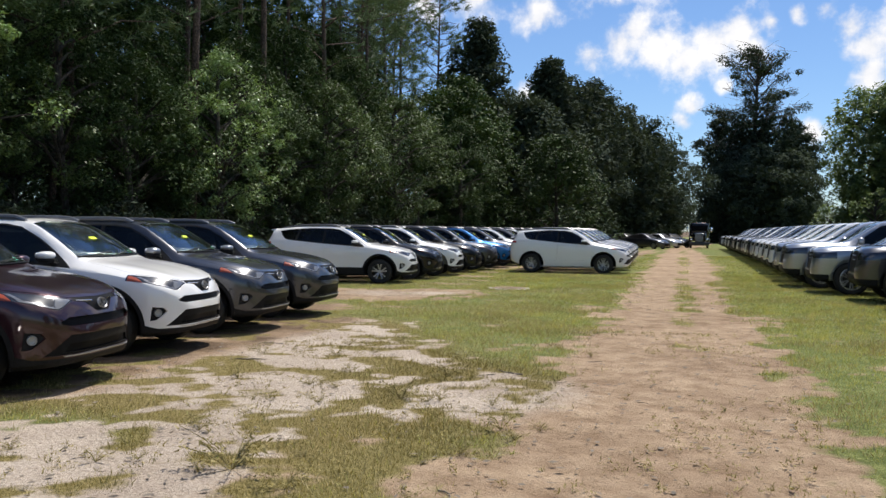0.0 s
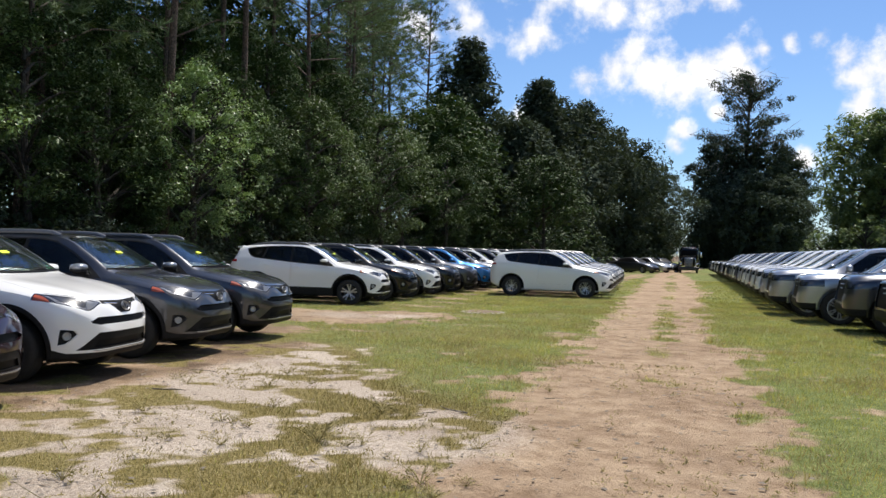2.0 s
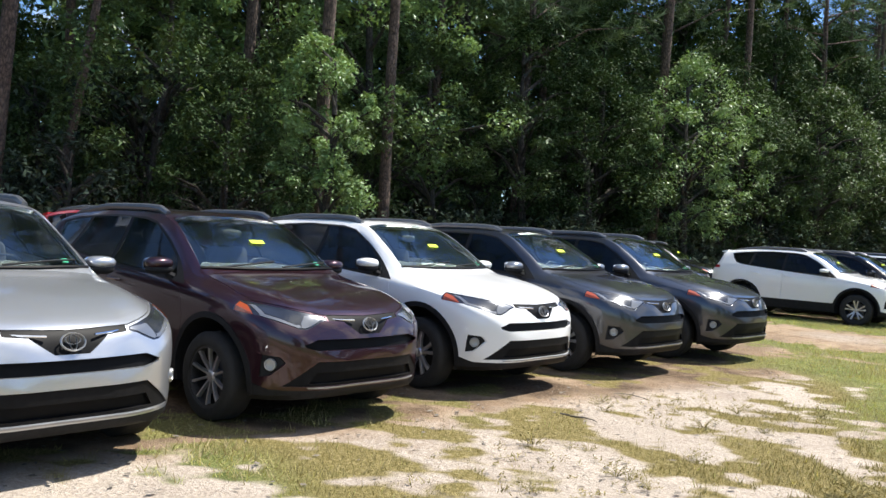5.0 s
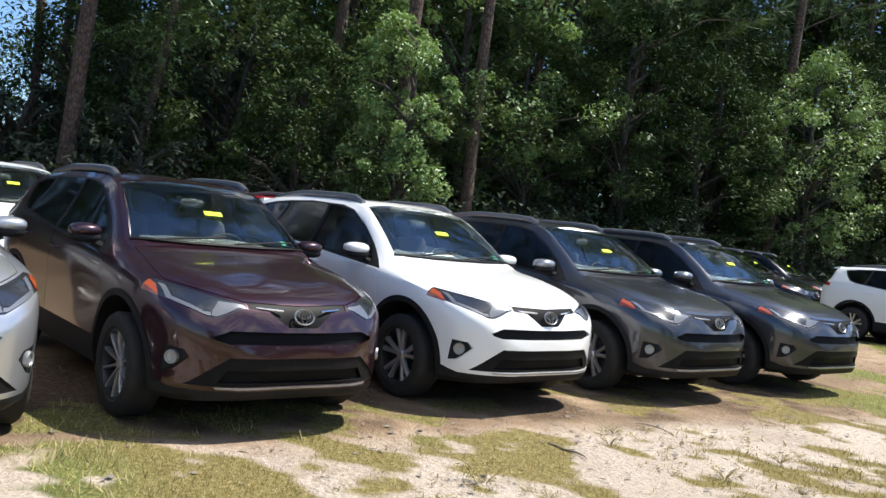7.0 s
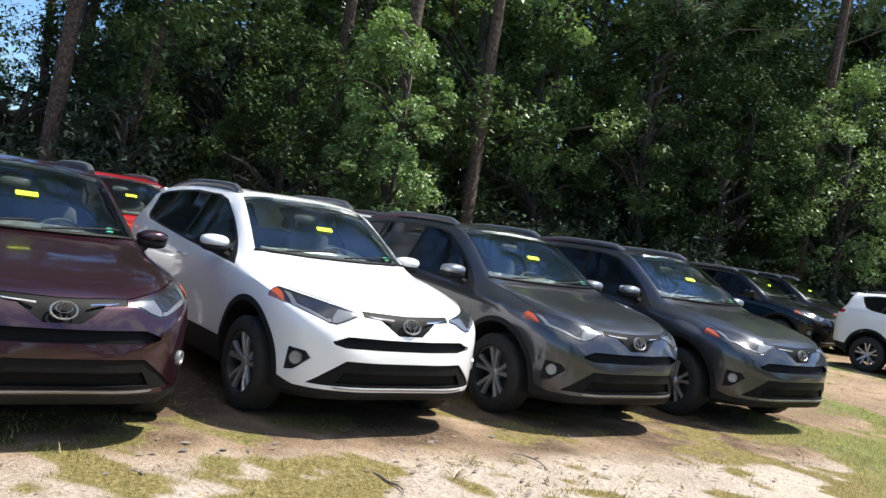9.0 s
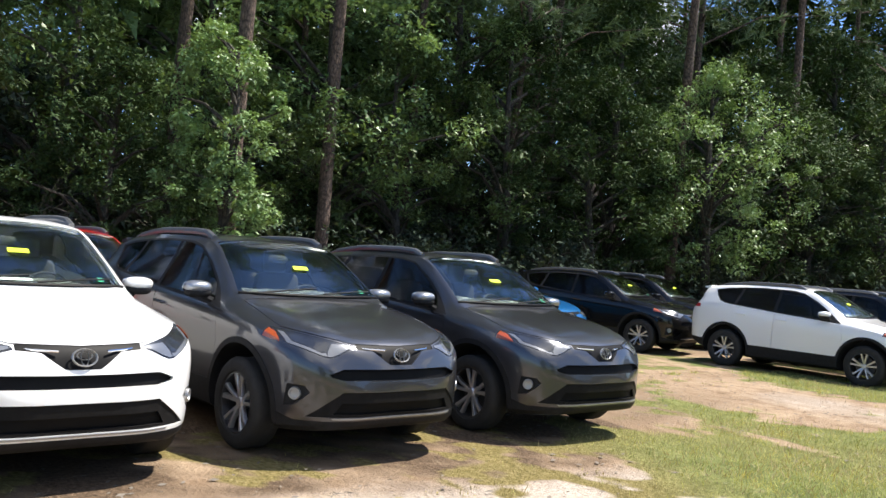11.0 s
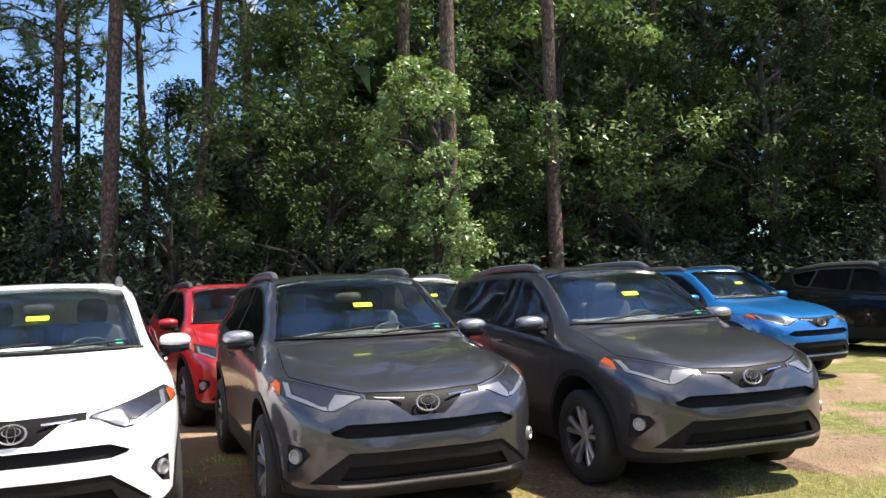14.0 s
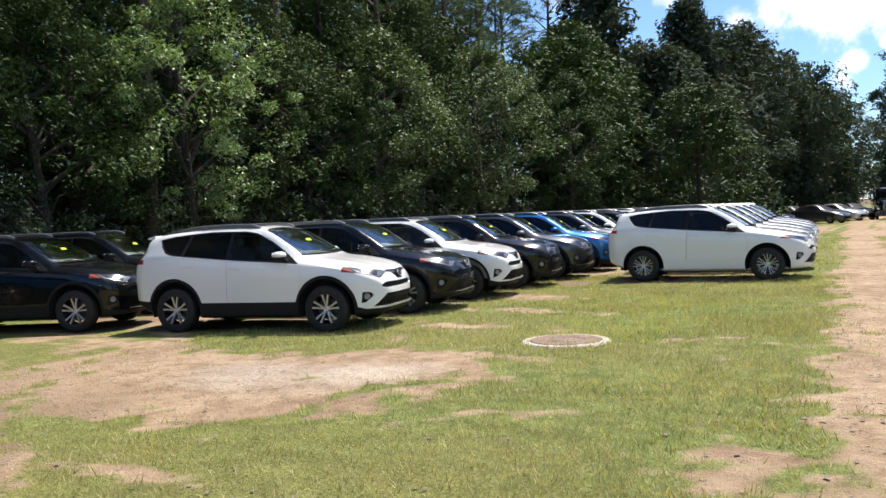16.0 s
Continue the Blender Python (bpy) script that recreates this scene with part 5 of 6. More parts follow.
sx, sy = sx[keep], sy[keep]
SPRIGS = np.stack([sx, sy, np.full(len(sx), 0.018)], 1)

# ---- litter ----
rl = np.random.RandomState(19)
n = 9000
lx, ly = rl.uniform(-12, 2.5, n), rl.uniform(3, 28, n)
keep = rl.uniform(0, 1, n) < np.clip(1.1 - cover(lx, ly)[0], 0.05, 1)
lx, ly = lx[keep], ly[keep]
n = len(lx)
la, ll = rl.uniform(0, 6.3, n), rl.uniform(0.008, 0.045, n)
lw = ll * rl.uniform(0.15, 0.6, n)
lz = 0.032 * bump_at(lx, ly, -9.3, 11.6, 3.6, 5.0) + 0.012
ca, sa = np.cos(la), np.sin(la)
v = np.stack([np.stack([lx - ca * ll, ly - sa * ll, lz], 1), np.stack([lx - sa * lw, ly + ca * lw, lz + 0.006], 1), np.stack([lx + ca * ll, ly + sa * ll, lz + 0.003], 1), np.stack([lx + sa * lw, ly - ca * lw, lz], 1)], 1)
me = fast_mesh("leaf_litter", v.reshape(-1, 3), np.arange(4 * n).reshape(-1, 4))
me.materials.append(M_DARKDEAD)
tagged(new("leaf_litter", me), "dry brown leaf and bark litter strewn on sand", "leaf litter", kind="stuff")

# ---- plants ----


def leaf_quads(centres, counts, spread, size, rng, flatten=0.6, droop=0.35, slim=0.6):
    """Pointed leaves strewn round many centres: three corners each."""
    c = np.repeat(centres, counts, axis=0)
    s = np.repeat(spread, counts, axis=0)
    n = len(c)
    d = rng.normal(size=(n, 3))
    d /= np.linalg.norm(d, axis=1, keepdims=True)
    d *= (rng.uniform(0.25, 1.0, n) ** 0.5)[:, None] * s[:, None]
    d[:, 2] *= flatten
    p = c + d
    a = rng.uniform(0, 2 * np.pi, n)
    tilt = rng.normal(-droop, 0.45, n)
    axis = np.stack([np.cos(a) * np.cos(tilt), np.sin(a) * np.cos(tilt), np.sin(tilt)], 1)
    side = np.cross(axis, [0, 0, 1.0]) + rng.normal(0, 0.35, (n, 3))
    side /= np.linalg.norm(side, axis=1, keepdims=True)
    up = np.cross(side, axis)
    ln = size * rng.uniform(0.6, 1.35, n)[:, None]
    w = ln * slim
    v = np.stack([p - side * w * 0.5 + up * ln * 0.1, p + side * w * 0.5, p + axis * ln], 1)
    return v.reshape(-1, 3), np.arange(3 * n).reshape(-1, 3)


def needle_tufts(centres, outward, count, length, width, rng):
    """Pine needles in brushes: narrow blades fanned about the end of a twig."""
    n = len(centres) * count
    c, o = np.repeat(centres, count, axis=0), np.repeat(outward, count, axis=0)
    d = rng.normal(size=(n, 3)) * 0.75 + o * 0.8
    d /= np.linalg.norm(d, axis=1, keepdims=True)
    ln = length * rng.uniform(0.7, 1.25, n)[:, None]
    side = np.cross(d, rng.normal(size=(n, 3)))
    side /= np.linalg.norm(side, axis=1, keepdims=True)
    c = c + o * rng.uniform(-0.35, 0.1, n)[:, None]
    v = np.stack([c - side * width * 0.3, c + side * width * 0.3, c + d * ln], 1)
    return v.reshape(-1, 3), np.arange(3 * n).reshape(-1, 3)


def trunk_mesh(rng, height, radius, lean=0.0, limbs=(), wobble=0.25, sides=10):
    zs = np.linspace(-0.15, height, 14)
    ox, oy = lean * (np.maximum(zs, 0) / height) ** 1.2, wobble * np.sin(zs / height * 3.0 + rng.uniform(0, 6))
    oy -= oy[0]
    pts = [(x, y, z) for x, y, z in zip(ox, oy, zs)]
    rad = [radius * (1.25 if i == 0 else 1.05 - 0.72 * (z / height)) for i, z in enumerate(zs)]
    bits = [sweep(pts, rad, sides)]
    for z0, tip, r in limbs:
        k = np.clip(np.interp(z0, zs, np.arange(14)), 0, 13)
        p0 = Vector((float(np.interp(z0, zs, ox)), float(np.interp(z0, zs, oy)), z0))
        p2 = Vector(tip)
        mid = p0.lerp(p2, 0.5) + Vector((0, 0, 0.12 * (p2 - p0).length))
        bits.append(sweep([p0, p0.lerp(mid, 0.6), mid, p2], [r, r * 0.8, r * 0.6, r * 0.2], 5))
    return mesh_of("trunk", *both(*bits))


def broadleaf_kind(seed, height, spread, clumps, leaves, size, base=0.12, core=0, shape=1.0, flatten=0.72):
    """Trunk and crown meshes of a leafy tree; the crown is many flat sprays with gaps between them."""
    r = np.random.RandomState(seed)
    cs = []
    while len(cs) < clumps:
        t = r.uniform(0, 1)
        z = height * (base + (1 - base) * t)
        rad = spread * (math.sin(math.pi * min(1, 0.16 + 0.84 * t ** shape)) ** 0.6) * (1 + 0.28 * math.sin(5 * t + seed))
        a = r.uniform(0, 2 * math.pi)
        rr = rad * r.uniform(0.35, 1.0) ** 0.6 * (1 + 0.22 * math.sin(3 * a + seed) + 0.12 * math.sin(7 * a))
        cs.append((math.cos(a) * rr, math.sin(a) * rr, z))
    cs = np.array(cs)
    sp = spread * 10 ** r.uniform(-1.0, -0.52, clumps)
    v, f = leaf_quads(cs, np.full(clumps, leaves), sp, size, r, flatten)
    if core:
        v2, f2 = leaf_quads(cs * np.array([0.6, 0.6, 0.92]), np.full(clumps, core), sp * 1.3, size * 2.4, r, flatten)
        v, f = np.concatenate([v, v2]), np.concatenate([f, f2 + len(v)])
    crown = fast_mesh("crown", v, f)
    pick = r.choice(clumps, min(clumps, 26), replace=False)
    limbs = [(float(max(0.08 * height, cs[i, 2] - 0.35 * math.hypot(cs[i, 0], cs[i, 1]) - 0.3)), tuple(cs[i]), 0.035 + 0.004 * height) for i in pick]
    return trunk_mesh(r, height * 0.9, 0.05 + 0.014 * height, 0.0, limbs), crown


def pine_kind(seed, height, radius, lean=0.3, start=0.52, limbs=36, tufts=5, needles=23):
    r = np.random.RandomState(seed)
    tips, outs, stems = [], [], []
    for i in range(limbs):
        t = start + (1 - start) * (i / limbs) ** 0.9
        z = height * t
        reach = (1.2 + 3.6 * math.sin(math.pi * min(1, (t - start) / (1 - start) * 0.75 + 0.25))) * r.uniform(0.55, 1.1)
        a = i * 2.4 + r.uniform(-0.5, 0.5)
        tip = np.array([math.cos(a) * reach + lean * t, math.sin(a) * reach, min(height * 1.02, z + reach * r.uniform(-0.05, 0.35))])
        stems.append((z, tuple(tip), 0.05))
        for k in range(tufts + 5):
            f = r.uniform(0.35, 1.05)
            tips.append(np.array([lean * t, 0, z]) * (1 - f) + tip * f + r.normal(0, 0.42, 3) * np.array([1, 1, 0.7]))
            outs.append(np.array([math.cos(a), math.sin(a), 0.5]))
    v, f = needle_tufts(np.array(tips), np.array(outs), needles, 0.5, 0.075, r)
    return trunk_mesh(r, height, radius, lean, stems, 0.2, 12), fast_mesh("crown", v, f)


def plant_tree(name, kind, m, wood, leaf, label, category="tree", group=""):
    t = empty(name, m, label, category, group)
    part("trunk", kind[0], wood, t)
    part("crown", kind[1], leaf, t)
    return t


PINES = [pine_kind(s, h, r, l, st) for s, h, r, l, st in ((1, 26, 0.19, 0.5, 0.60), (2, 24, 0.16, -0.4, 0.36), (3, 28, 0.185, 0.2, 0.60), (4, 22, 0.12, 0.8, 0.36))]
UNDER = [broadleaf_kind(s, h, w, c, n, z, 0.22 if s < 14 else 0.12) for s, h, w, c, n, z in ((11, 9.5, 2.9, 125, 145, 0.125), (12, 7.5, 2.6, 110, 140, 0.12), (13, 12.5, 3.4, 140, 115, 0.15), (14, 5.6, 2.2, 95, 180, 0.105))]
UNDER = UNDER[:3] + [UNDER[3], broadleaf_kind(15, 6.3, 1.5, 100, 190, 0.10, 0.08)]
SHRUBS = [broadleaf_kind(s, h, w, c, n, z, 0.03) for s, h, w, c, n, z in ((21, 2.6, 1.7, 36, 60, 0.13), (22, 3.6, 1.9, 40, 64, 0.14), (23, 1.7, 1.5, 30, 56, 0.12))]
DENSE = [broadleaf_kind(s, h, w, c, n, z, 0.02, core=7, flatten=0.8) for s, h, w, c, n, z in ((41, 17, 5.6, 190, 72, 0.42), (42, 20, 5.0, 190, 72, 0.42), (43, 14, 6.2, 190, 72, 0.42), (44, 20.5, 5.0, 190, 72, 0.40))]
BIG = [broadleaf_kind(s, h, w, c, n, z, 0.06, core=4, flatten=0.7) for s, h, w, c, n, z in ((31, 16, 5.5, 170, 76, 0.32), (32, 18, 4.6, 170, 76, 0.32), (33, 14, 6.0, 170, 76, 0.32))]

v, f = leaf_quads(SPRIGS, np.full(len(SPRIGS), 11), np.random.RandomState(24).uniform(0.02, 0.075, len(SPRIGS)), 0.032, np.random.RandomState(25), 0.55, -0.5, 0.3)
me = fast_mesh("sprigs", v, f)
me.materials.append(M_WEED)
tagged(new("sprigs", me), "tiny half-dry weed sprigs scattered over bare sand", "weeds", kind="stuff")

# pines whose trunks stand clear at the edge of the wood: x, y, kind, lean in degrees about y and x
for x, y, k, size, lean in ((-20.7, 16.57, 2, 0.95, 0.3), (-19.87, 13.95, 0, 1.0, 0.8), (-23.45, 13.39, 0, 1.0, 0.5), (-21.88, 8.0, 3, 1.0, 6.0), (-20.94, 6.6, 2, 1.0, 3.0), (-21.29, 29.05, 0, 1.0, 0.6),
                            (-25.85, 26.5, 1, 1.0, 0.5), (-25.6, 27.2, 0, 0.96, -0.5), (-30.38, 68.4, 2, 1.0, 0.3), (-29.2, 69.5, 1, 1.12, 0.3), (-28.0, 74, 1, 1.05, 0.0), (-19.4, 3.8, 0, 1.15, 1.0), (-26.2, 4.2, 1, 1.0, 1.0), (-28.0, 6.5, 3, 1.1, 0.4), (-31, 3.0, 1, 1.0, 0.3),
                            (-26.5, 9.6, 1, 1.0, 0), (-30, 11.0, 0, 1.0, 0), (-24.0, 20.5, 1, 1.0, 0), (-27, 18.2, 3, 1.1, 0), (-22.8, 23.2, 3, 1.0, 1.0), (-24.2, 32.5, 1, 1.0, 0), (-22.5, 36, 2, 1.0, 0.8), (-26, 39.5, 0, 1, 0),
                            (-23, 44, 1, 1.05, 0), (-27.5, 47, 2, 0.95, 0), (-24.5, 52, 0, 0.9, 0.5), (-28, 56, 1, 1.0, 0), (-27, 62, 3, 1.0, 0), (-32, 15, 2, 0.9, 0), (-33, 22, 1, 1.0, 0), (-32, 30, 0, 1.0, 0), (-33, 41, 2, 0.9, 0),
                            (-27, 0.5, 2, 1.0, 0), (-34, 7.5, 0, 1.0, 0), (-22.5, -2.5, 1, 1.0, 0), (-29, -4, 0, 1.0, 0), (-37, 12, 1, 1.0, 0), (-38, 2, 3, 1.1, 0), (-24, -8, 2, 1.0, 0), (-33, -2, 1, 1, 0), (-36, 34, 3, 1.1, 0), (-38, 50, 0, 1.0, 0), (-27.5, 57.5, 2, 0.95, 0), (-29, 61, 1, 1.05, 0), (-30.5, 65.5, 1, 1.0, 0.3), (-31.5, 72, 1, 1.0, 0)):
    plant_tree("pine_tree", PINES[k], pose(x * G, y * G, 0, -lean) @ pose(0, 0, 0, 0, 0, (x * 77 + y * 31) % 360) @ Matrix.Scale(size, 4), M_PINEBARK, M_NEEDLE,
               "tall pine with a bare plated reddish-grey trunk", "pine tree", "pines at the edge of the wood")

# leafy understorey along the edge; leaf colour carries each tree's sun or canopy shade
for x, y, k, size, leaf in ((-18.7, 13.3, 4, 1.0, M_LEAFLIT), (-19.5, 11.3, 3, 0.95, M_LEAFSHADED), (-22.5, 10.4, 1, 1.08, M_LEAF), (-20.4, 29.8, 0, 0.92, M_LEAFLIT), (-23.6, 17.8, 2, 0.95, M_LEAFLIT), (-22.3, 19.6, 1, 1.05, M_LEAF), (-21.8, 23.0, 0, 0.95, M_LEAFSHADED),
                            (-21.4, 25.9, 1, 1.05, M_LEAFSHADED), (-22.0, 33.2, 0, 1.05, M_LEAFSHADED), (-21.6, 36.6, 1, 1.1, M_LEAFSHADED), (-20.8, 40.0, 0, 0.95, M_LEAF), (-21.5, 44.2, 2, 0.9, M_LEAFSHADED), (-20.0, 47.4, 0, 1.0, M_LEAF),
                            (-20.4, 51.5, 1, 1.2, M_LEAFSHADED), (-18.8, 55.0, 0, 0.95, M_LEAFSHADED), (-25.8, 14.8, 2, 1.0, M_LEAFLIT), (-25.0, 22.9, 2, 1.05, M_LEAFLIT), (-27.5, 30.5, 2, 1.1, M_LEAFSHADED), (-26.5, 36.5, 2, 1.1, M_LEAFSHADED),
                            (-27, 43, 2, 1.15, M_LEAFSHADED), (-25, 48.5, 2, 1.1, M_LEAFSHADED), (-28.5, 17.0, 2, 1.1, M_LEAF), (-29, 25.5, 2, 1.25, M_LEAFSHADED), (-25.2, 8.6, 3, 1.0, M_LEAF), (-24.4, 1.0, 3, 0.95, M_LEAFSHADED), (-22.6, 14.6, 1, 0.95, M_LEAF), (-27.0, 7.6, 1, 1.0, M_LEAFSHADED),
                            (-23.2, 28.0, 2, 0.9, M_LEAFSHADED), (-29, 12.5, 1, 1.1, M_LEAF), (-31.5, 34, 2, 1.2, M_LEAFSHADED), (-31, 40, 2, 1.2, M_LEAFSHADED), (-31, 19.5, 2, 1.2, M_LEAFSHADED), (-32, 9.0, 1, 1.0, M_LEAF), (-23.5, 40.5, 2, 1.0, M_LEAFSHADED),
                            (-34, 27, 2, 1.3, M_LEAFSHADED), (-21.0, -4.0, 1, 1.0, M_LEAF), (-27, -6, 2, 1.0, M_LEAFSHADED)):
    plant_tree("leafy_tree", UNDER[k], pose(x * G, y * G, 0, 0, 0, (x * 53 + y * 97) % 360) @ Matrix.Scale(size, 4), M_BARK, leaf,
               "dense broad-leaved sapling tree, its leaf tone set for sun or shade", "tree", "understorey trees")

r4 = np.random.RandomState(77)
# bushes get darkened leaf colours in place of the wood's shade
for i in range(46):
    y = -6 + i * 1.42 + r4.uniform(-0.6, 0.6)
    x = -21.3 - (0.0 if y < 55 else -1.5) + r4.uniform(-1.6, 0.7)
    if abs(y - 16.57) < 1.3:
        continue
    plant_tree("bush", SHRUBS[i % 3], pose(x * G, y * G, 0, 0, 0, float(r4.uniform(0, 360))) @ Matrix.Scale(float(r4.uniform(0.8, 1.25)), 4), M_BARK, M_LEAFSHADEHAZE if i % 4 else M_LEAFSHADED,
               "low bush at the edge of the wood, its green darkened for shade", "bush", "bushes at the wood's edge")
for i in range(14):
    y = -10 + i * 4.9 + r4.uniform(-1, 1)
    plant_tree("bush", SHRUBS[i % 3], pose(-24.5 + r4.uniform(-3, 1.5), y, 0, 0, 0, float(r4.uniform(0, 360))) @ Matrix.Scale(float(r4.uniform(1.1, 1.7)), 4), M_BARK, M_LEAFSHADEHAZE,
               "bush inside the wood, its leaves darkened for shade", "bush", "bushes at the wood's edge")

# large trees that close the left side of the track further on, dark by shade-toned leaf colours
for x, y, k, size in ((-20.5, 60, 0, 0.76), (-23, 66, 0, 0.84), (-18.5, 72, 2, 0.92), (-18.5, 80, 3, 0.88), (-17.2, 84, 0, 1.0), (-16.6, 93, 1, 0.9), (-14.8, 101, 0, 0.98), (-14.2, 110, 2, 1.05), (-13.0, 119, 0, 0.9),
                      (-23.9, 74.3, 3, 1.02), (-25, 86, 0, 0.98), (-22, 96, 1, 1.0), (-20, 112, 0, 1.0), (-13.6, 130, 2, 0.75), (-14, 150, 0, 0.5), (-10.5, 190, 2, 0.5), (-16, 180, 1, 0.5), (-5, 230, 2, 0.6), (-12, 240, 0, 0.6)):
    plant_tree("large_tree", DENSE[k], pose(x * G, y * G, float(fall(y)), 0, 0, (x * 41 + y * 67) % 360) @ Matrix.Scale(size, 4), M_BARK, M_LEAFSHADEHAZE if y > 69 else M_LEAFSHADED, "large broad-leaved tree beside the track, leaves coloured dark for shade", "tree", "large trees")
plant_tree("round_tree", BIG[2], pose(-13.8, 62.3, 0, 0, 0, 40) @ Matrix.Diagonal((0.68, 0.68, 0.60, 1)), M_BARK, M_LEAFSHADED, "dusty grey-green spreading small tree", "tree")

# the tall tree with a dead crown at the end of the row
# the trees before it have deep shade and haze in their leaf colour
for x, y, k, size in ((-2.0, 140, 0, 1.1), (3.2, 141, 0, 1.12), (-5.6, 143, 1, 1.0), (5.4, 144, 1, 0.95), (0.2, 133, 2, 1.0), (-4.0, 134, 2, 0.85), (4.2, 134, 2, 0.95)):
    plant_tree("large_tree", DENSE[k], pose(x * G, y * G, float(fall(y)), 0, 0, x * 90) @ Matrix.Scale(size, 4), M_BARK, M_LEAFSHADEHAZE, "large tree at the end of the track, deep shade in its leaf colour", "tree", "large trees")


def dead_crown_tree(m):
    """A tall half-dead tree: leafy clumps on a few limbs, bare twigs on the rest."""
    r = np.random.RandomState(5)
    t = empty("half_dead_tree", m, "tall tree with thin foliage and bare dead branches on top", "tree")
    limbs, twigs, cs = [], [], []
    for i in range(44):
        z = r.uniform(12, 26)
        a, reach = r.uniform(0, 2 * math.pi), r.uniform(2.5, 8.4) * (1.0 if z < 21 else 0.68)
        tip = (math.cos(a) * reach, math.sin(a) * reach, min(27.5, z + r.uniform(0.3, 3.2)))
        limbs.append((z - 1, tip, 0.13))
        for k in range(9):
            f = r.uniform(0.5, 1.0)
            p = Vector((tip[0] * f, tip[1] * f, z - 1 + (tip[2] - z + 1) * f))
            twigs.append(sweep([p, p + Vector((r.normal(0, 0.7), r.normal(0, 0.7), r.uniform(0.1, 1.2))), p + Vector((r.normal(0, 1.3), r.normal(0, 1.3), r.uniform(0.3, 2.0)))], [0.05, 0.035, 0.012], 4))
        if i % 4 or z < 18:
            cs += [(tip[0] * f + r.normal(0, .5), tip[1] * f + r.normal(0, .5), z + (tip[2] - z) * f) for f in (0.5, 0.7, 0.85, 1.0)]
    part("trunk", trunk_mesh(r, 26, 0.42, 0.5, limbs), M_BARK, t)
    part("dead_twig_tangle", mesh_of("dead_twigs", *both(*twigs)), M_DARKDEAD, t, "bare grey dead twigs", kind="stuff")
    cs = np.array(cs)
    v, f = leaf_quads(cs, np.full(len(cs), 90), r.uniform(0.6, 1.6, len(cs)), 0.36, r)
    part("crown", fast_mesh("crown", v, f), M_LEAFSHADEHAZE, t)
    return t


dead_crown_tree(pose(-0.9, 146, 0) @ Matrix.Scale(1.1, 4))

# paler trees behind the pickup row
plant_tree("pale_tree", DENSE[0], pose(10.2, 88, 0, 0, 0, 20) @ Matrix.Scale(0.9, 4), M_BARK, M_LEAFPALE, "full sunlit grey-green leafy tree behind the pickups", "tree", "trees behind the pickups")
for x, y, k, size in ((10.5, 82, 1, 0.72), (14.5, 76, 0, 0.85), (19.5, 70, 2, 0.95), (25, 62, 0, 0.9), (29, 50, 1, 0.8), (33, 40, 2, 0.9), (17, 88, 1, 0.9), (34, 26, 0, 0.9), (36, 12, 1, 0.9), (37, -4, 2, 1.0), (12.5, 96, 2, 0.7)):
    plant_tree("pale_tree", DENSE[k], pose(x * G, y * G, 0, 0, 0, x * 70 + y) @ Matrix.Scale(size, 4), M_BARK, M_LEAFPALE, "sunlit grey-green leafy tree behind the pickups", "tree", "trees behind the pickups")
for i in range(16):
    y = 8 + i * 5.4
    plant_tree("bush", SHRUBS[i % 3], pose(30 - 0.25 * y + r4.uniform(-1.5, 1.5), y, 0, 0, 0, i * 57) @ Matrix.Scale(float(r4.uniform(1.2, 2.0)), 4), M_BARK, M_LEAFPALE, "tall grey-green bush behind the pickups", "bush", "bushes behind the pickups")

# taller trees further in, which close the wood above the understorey; sun and shade are in the leaf colour
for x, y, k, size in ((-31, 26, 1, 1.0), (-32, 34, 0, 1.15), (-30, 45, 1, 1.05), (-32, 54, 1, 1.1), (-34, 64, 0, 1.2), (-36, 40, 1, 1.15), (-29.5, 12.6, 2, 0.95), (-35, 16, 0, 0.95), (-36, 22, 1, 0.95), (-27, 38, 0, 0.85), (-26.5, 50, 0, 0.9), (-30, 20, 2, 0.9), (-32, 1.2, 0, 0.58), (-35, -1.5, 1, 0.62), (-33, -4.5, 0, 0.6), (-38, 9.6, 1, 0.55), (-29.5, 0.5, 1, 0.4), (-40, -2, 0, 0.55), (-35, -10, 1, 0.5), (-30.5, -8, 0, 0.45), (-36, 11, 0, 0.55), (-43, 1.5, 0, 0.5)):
    plant_tree("forest_tree", BIG[k], pose(x * G, y * G, 0, 0, 0, (x * 61 + y * 37) % 360) @ Matrix.Scale(size, 4), M_BARK, M_LEAFLIT if k == 2 else M_LEAFSHADED if y > 27 or y < 12 else M_LEAF, "tall broad-leaved tree inside the wood, its leaf tone set for sun or shade", "tree", "trees inside the wood")

# deep woods behind, past counting; their shade is put into the leaf colour
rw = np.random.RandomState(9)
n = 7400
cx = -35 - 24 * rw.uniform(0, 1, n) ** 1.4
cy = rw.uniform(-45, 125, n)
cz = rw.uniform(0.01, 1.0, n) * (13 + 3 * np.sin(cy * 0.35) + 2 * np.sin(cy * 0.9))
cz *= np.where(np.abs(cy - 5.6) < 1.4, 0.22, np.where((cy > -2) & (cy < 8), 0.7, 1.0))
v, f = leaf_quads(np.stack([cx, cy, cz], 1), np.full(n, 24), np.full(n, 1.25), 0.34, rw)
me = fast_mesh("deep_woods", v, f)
me.materials.append(M_LEAFSHADED)
tagged(new("deep_woods", me), "unbroken foliage deep in the wood, its leaves coloured for shade", "woods", kind="stuff")
# folded sheet for the far woods, shade and haze in its colour
hy = np.linspace(-260, 420, 341)
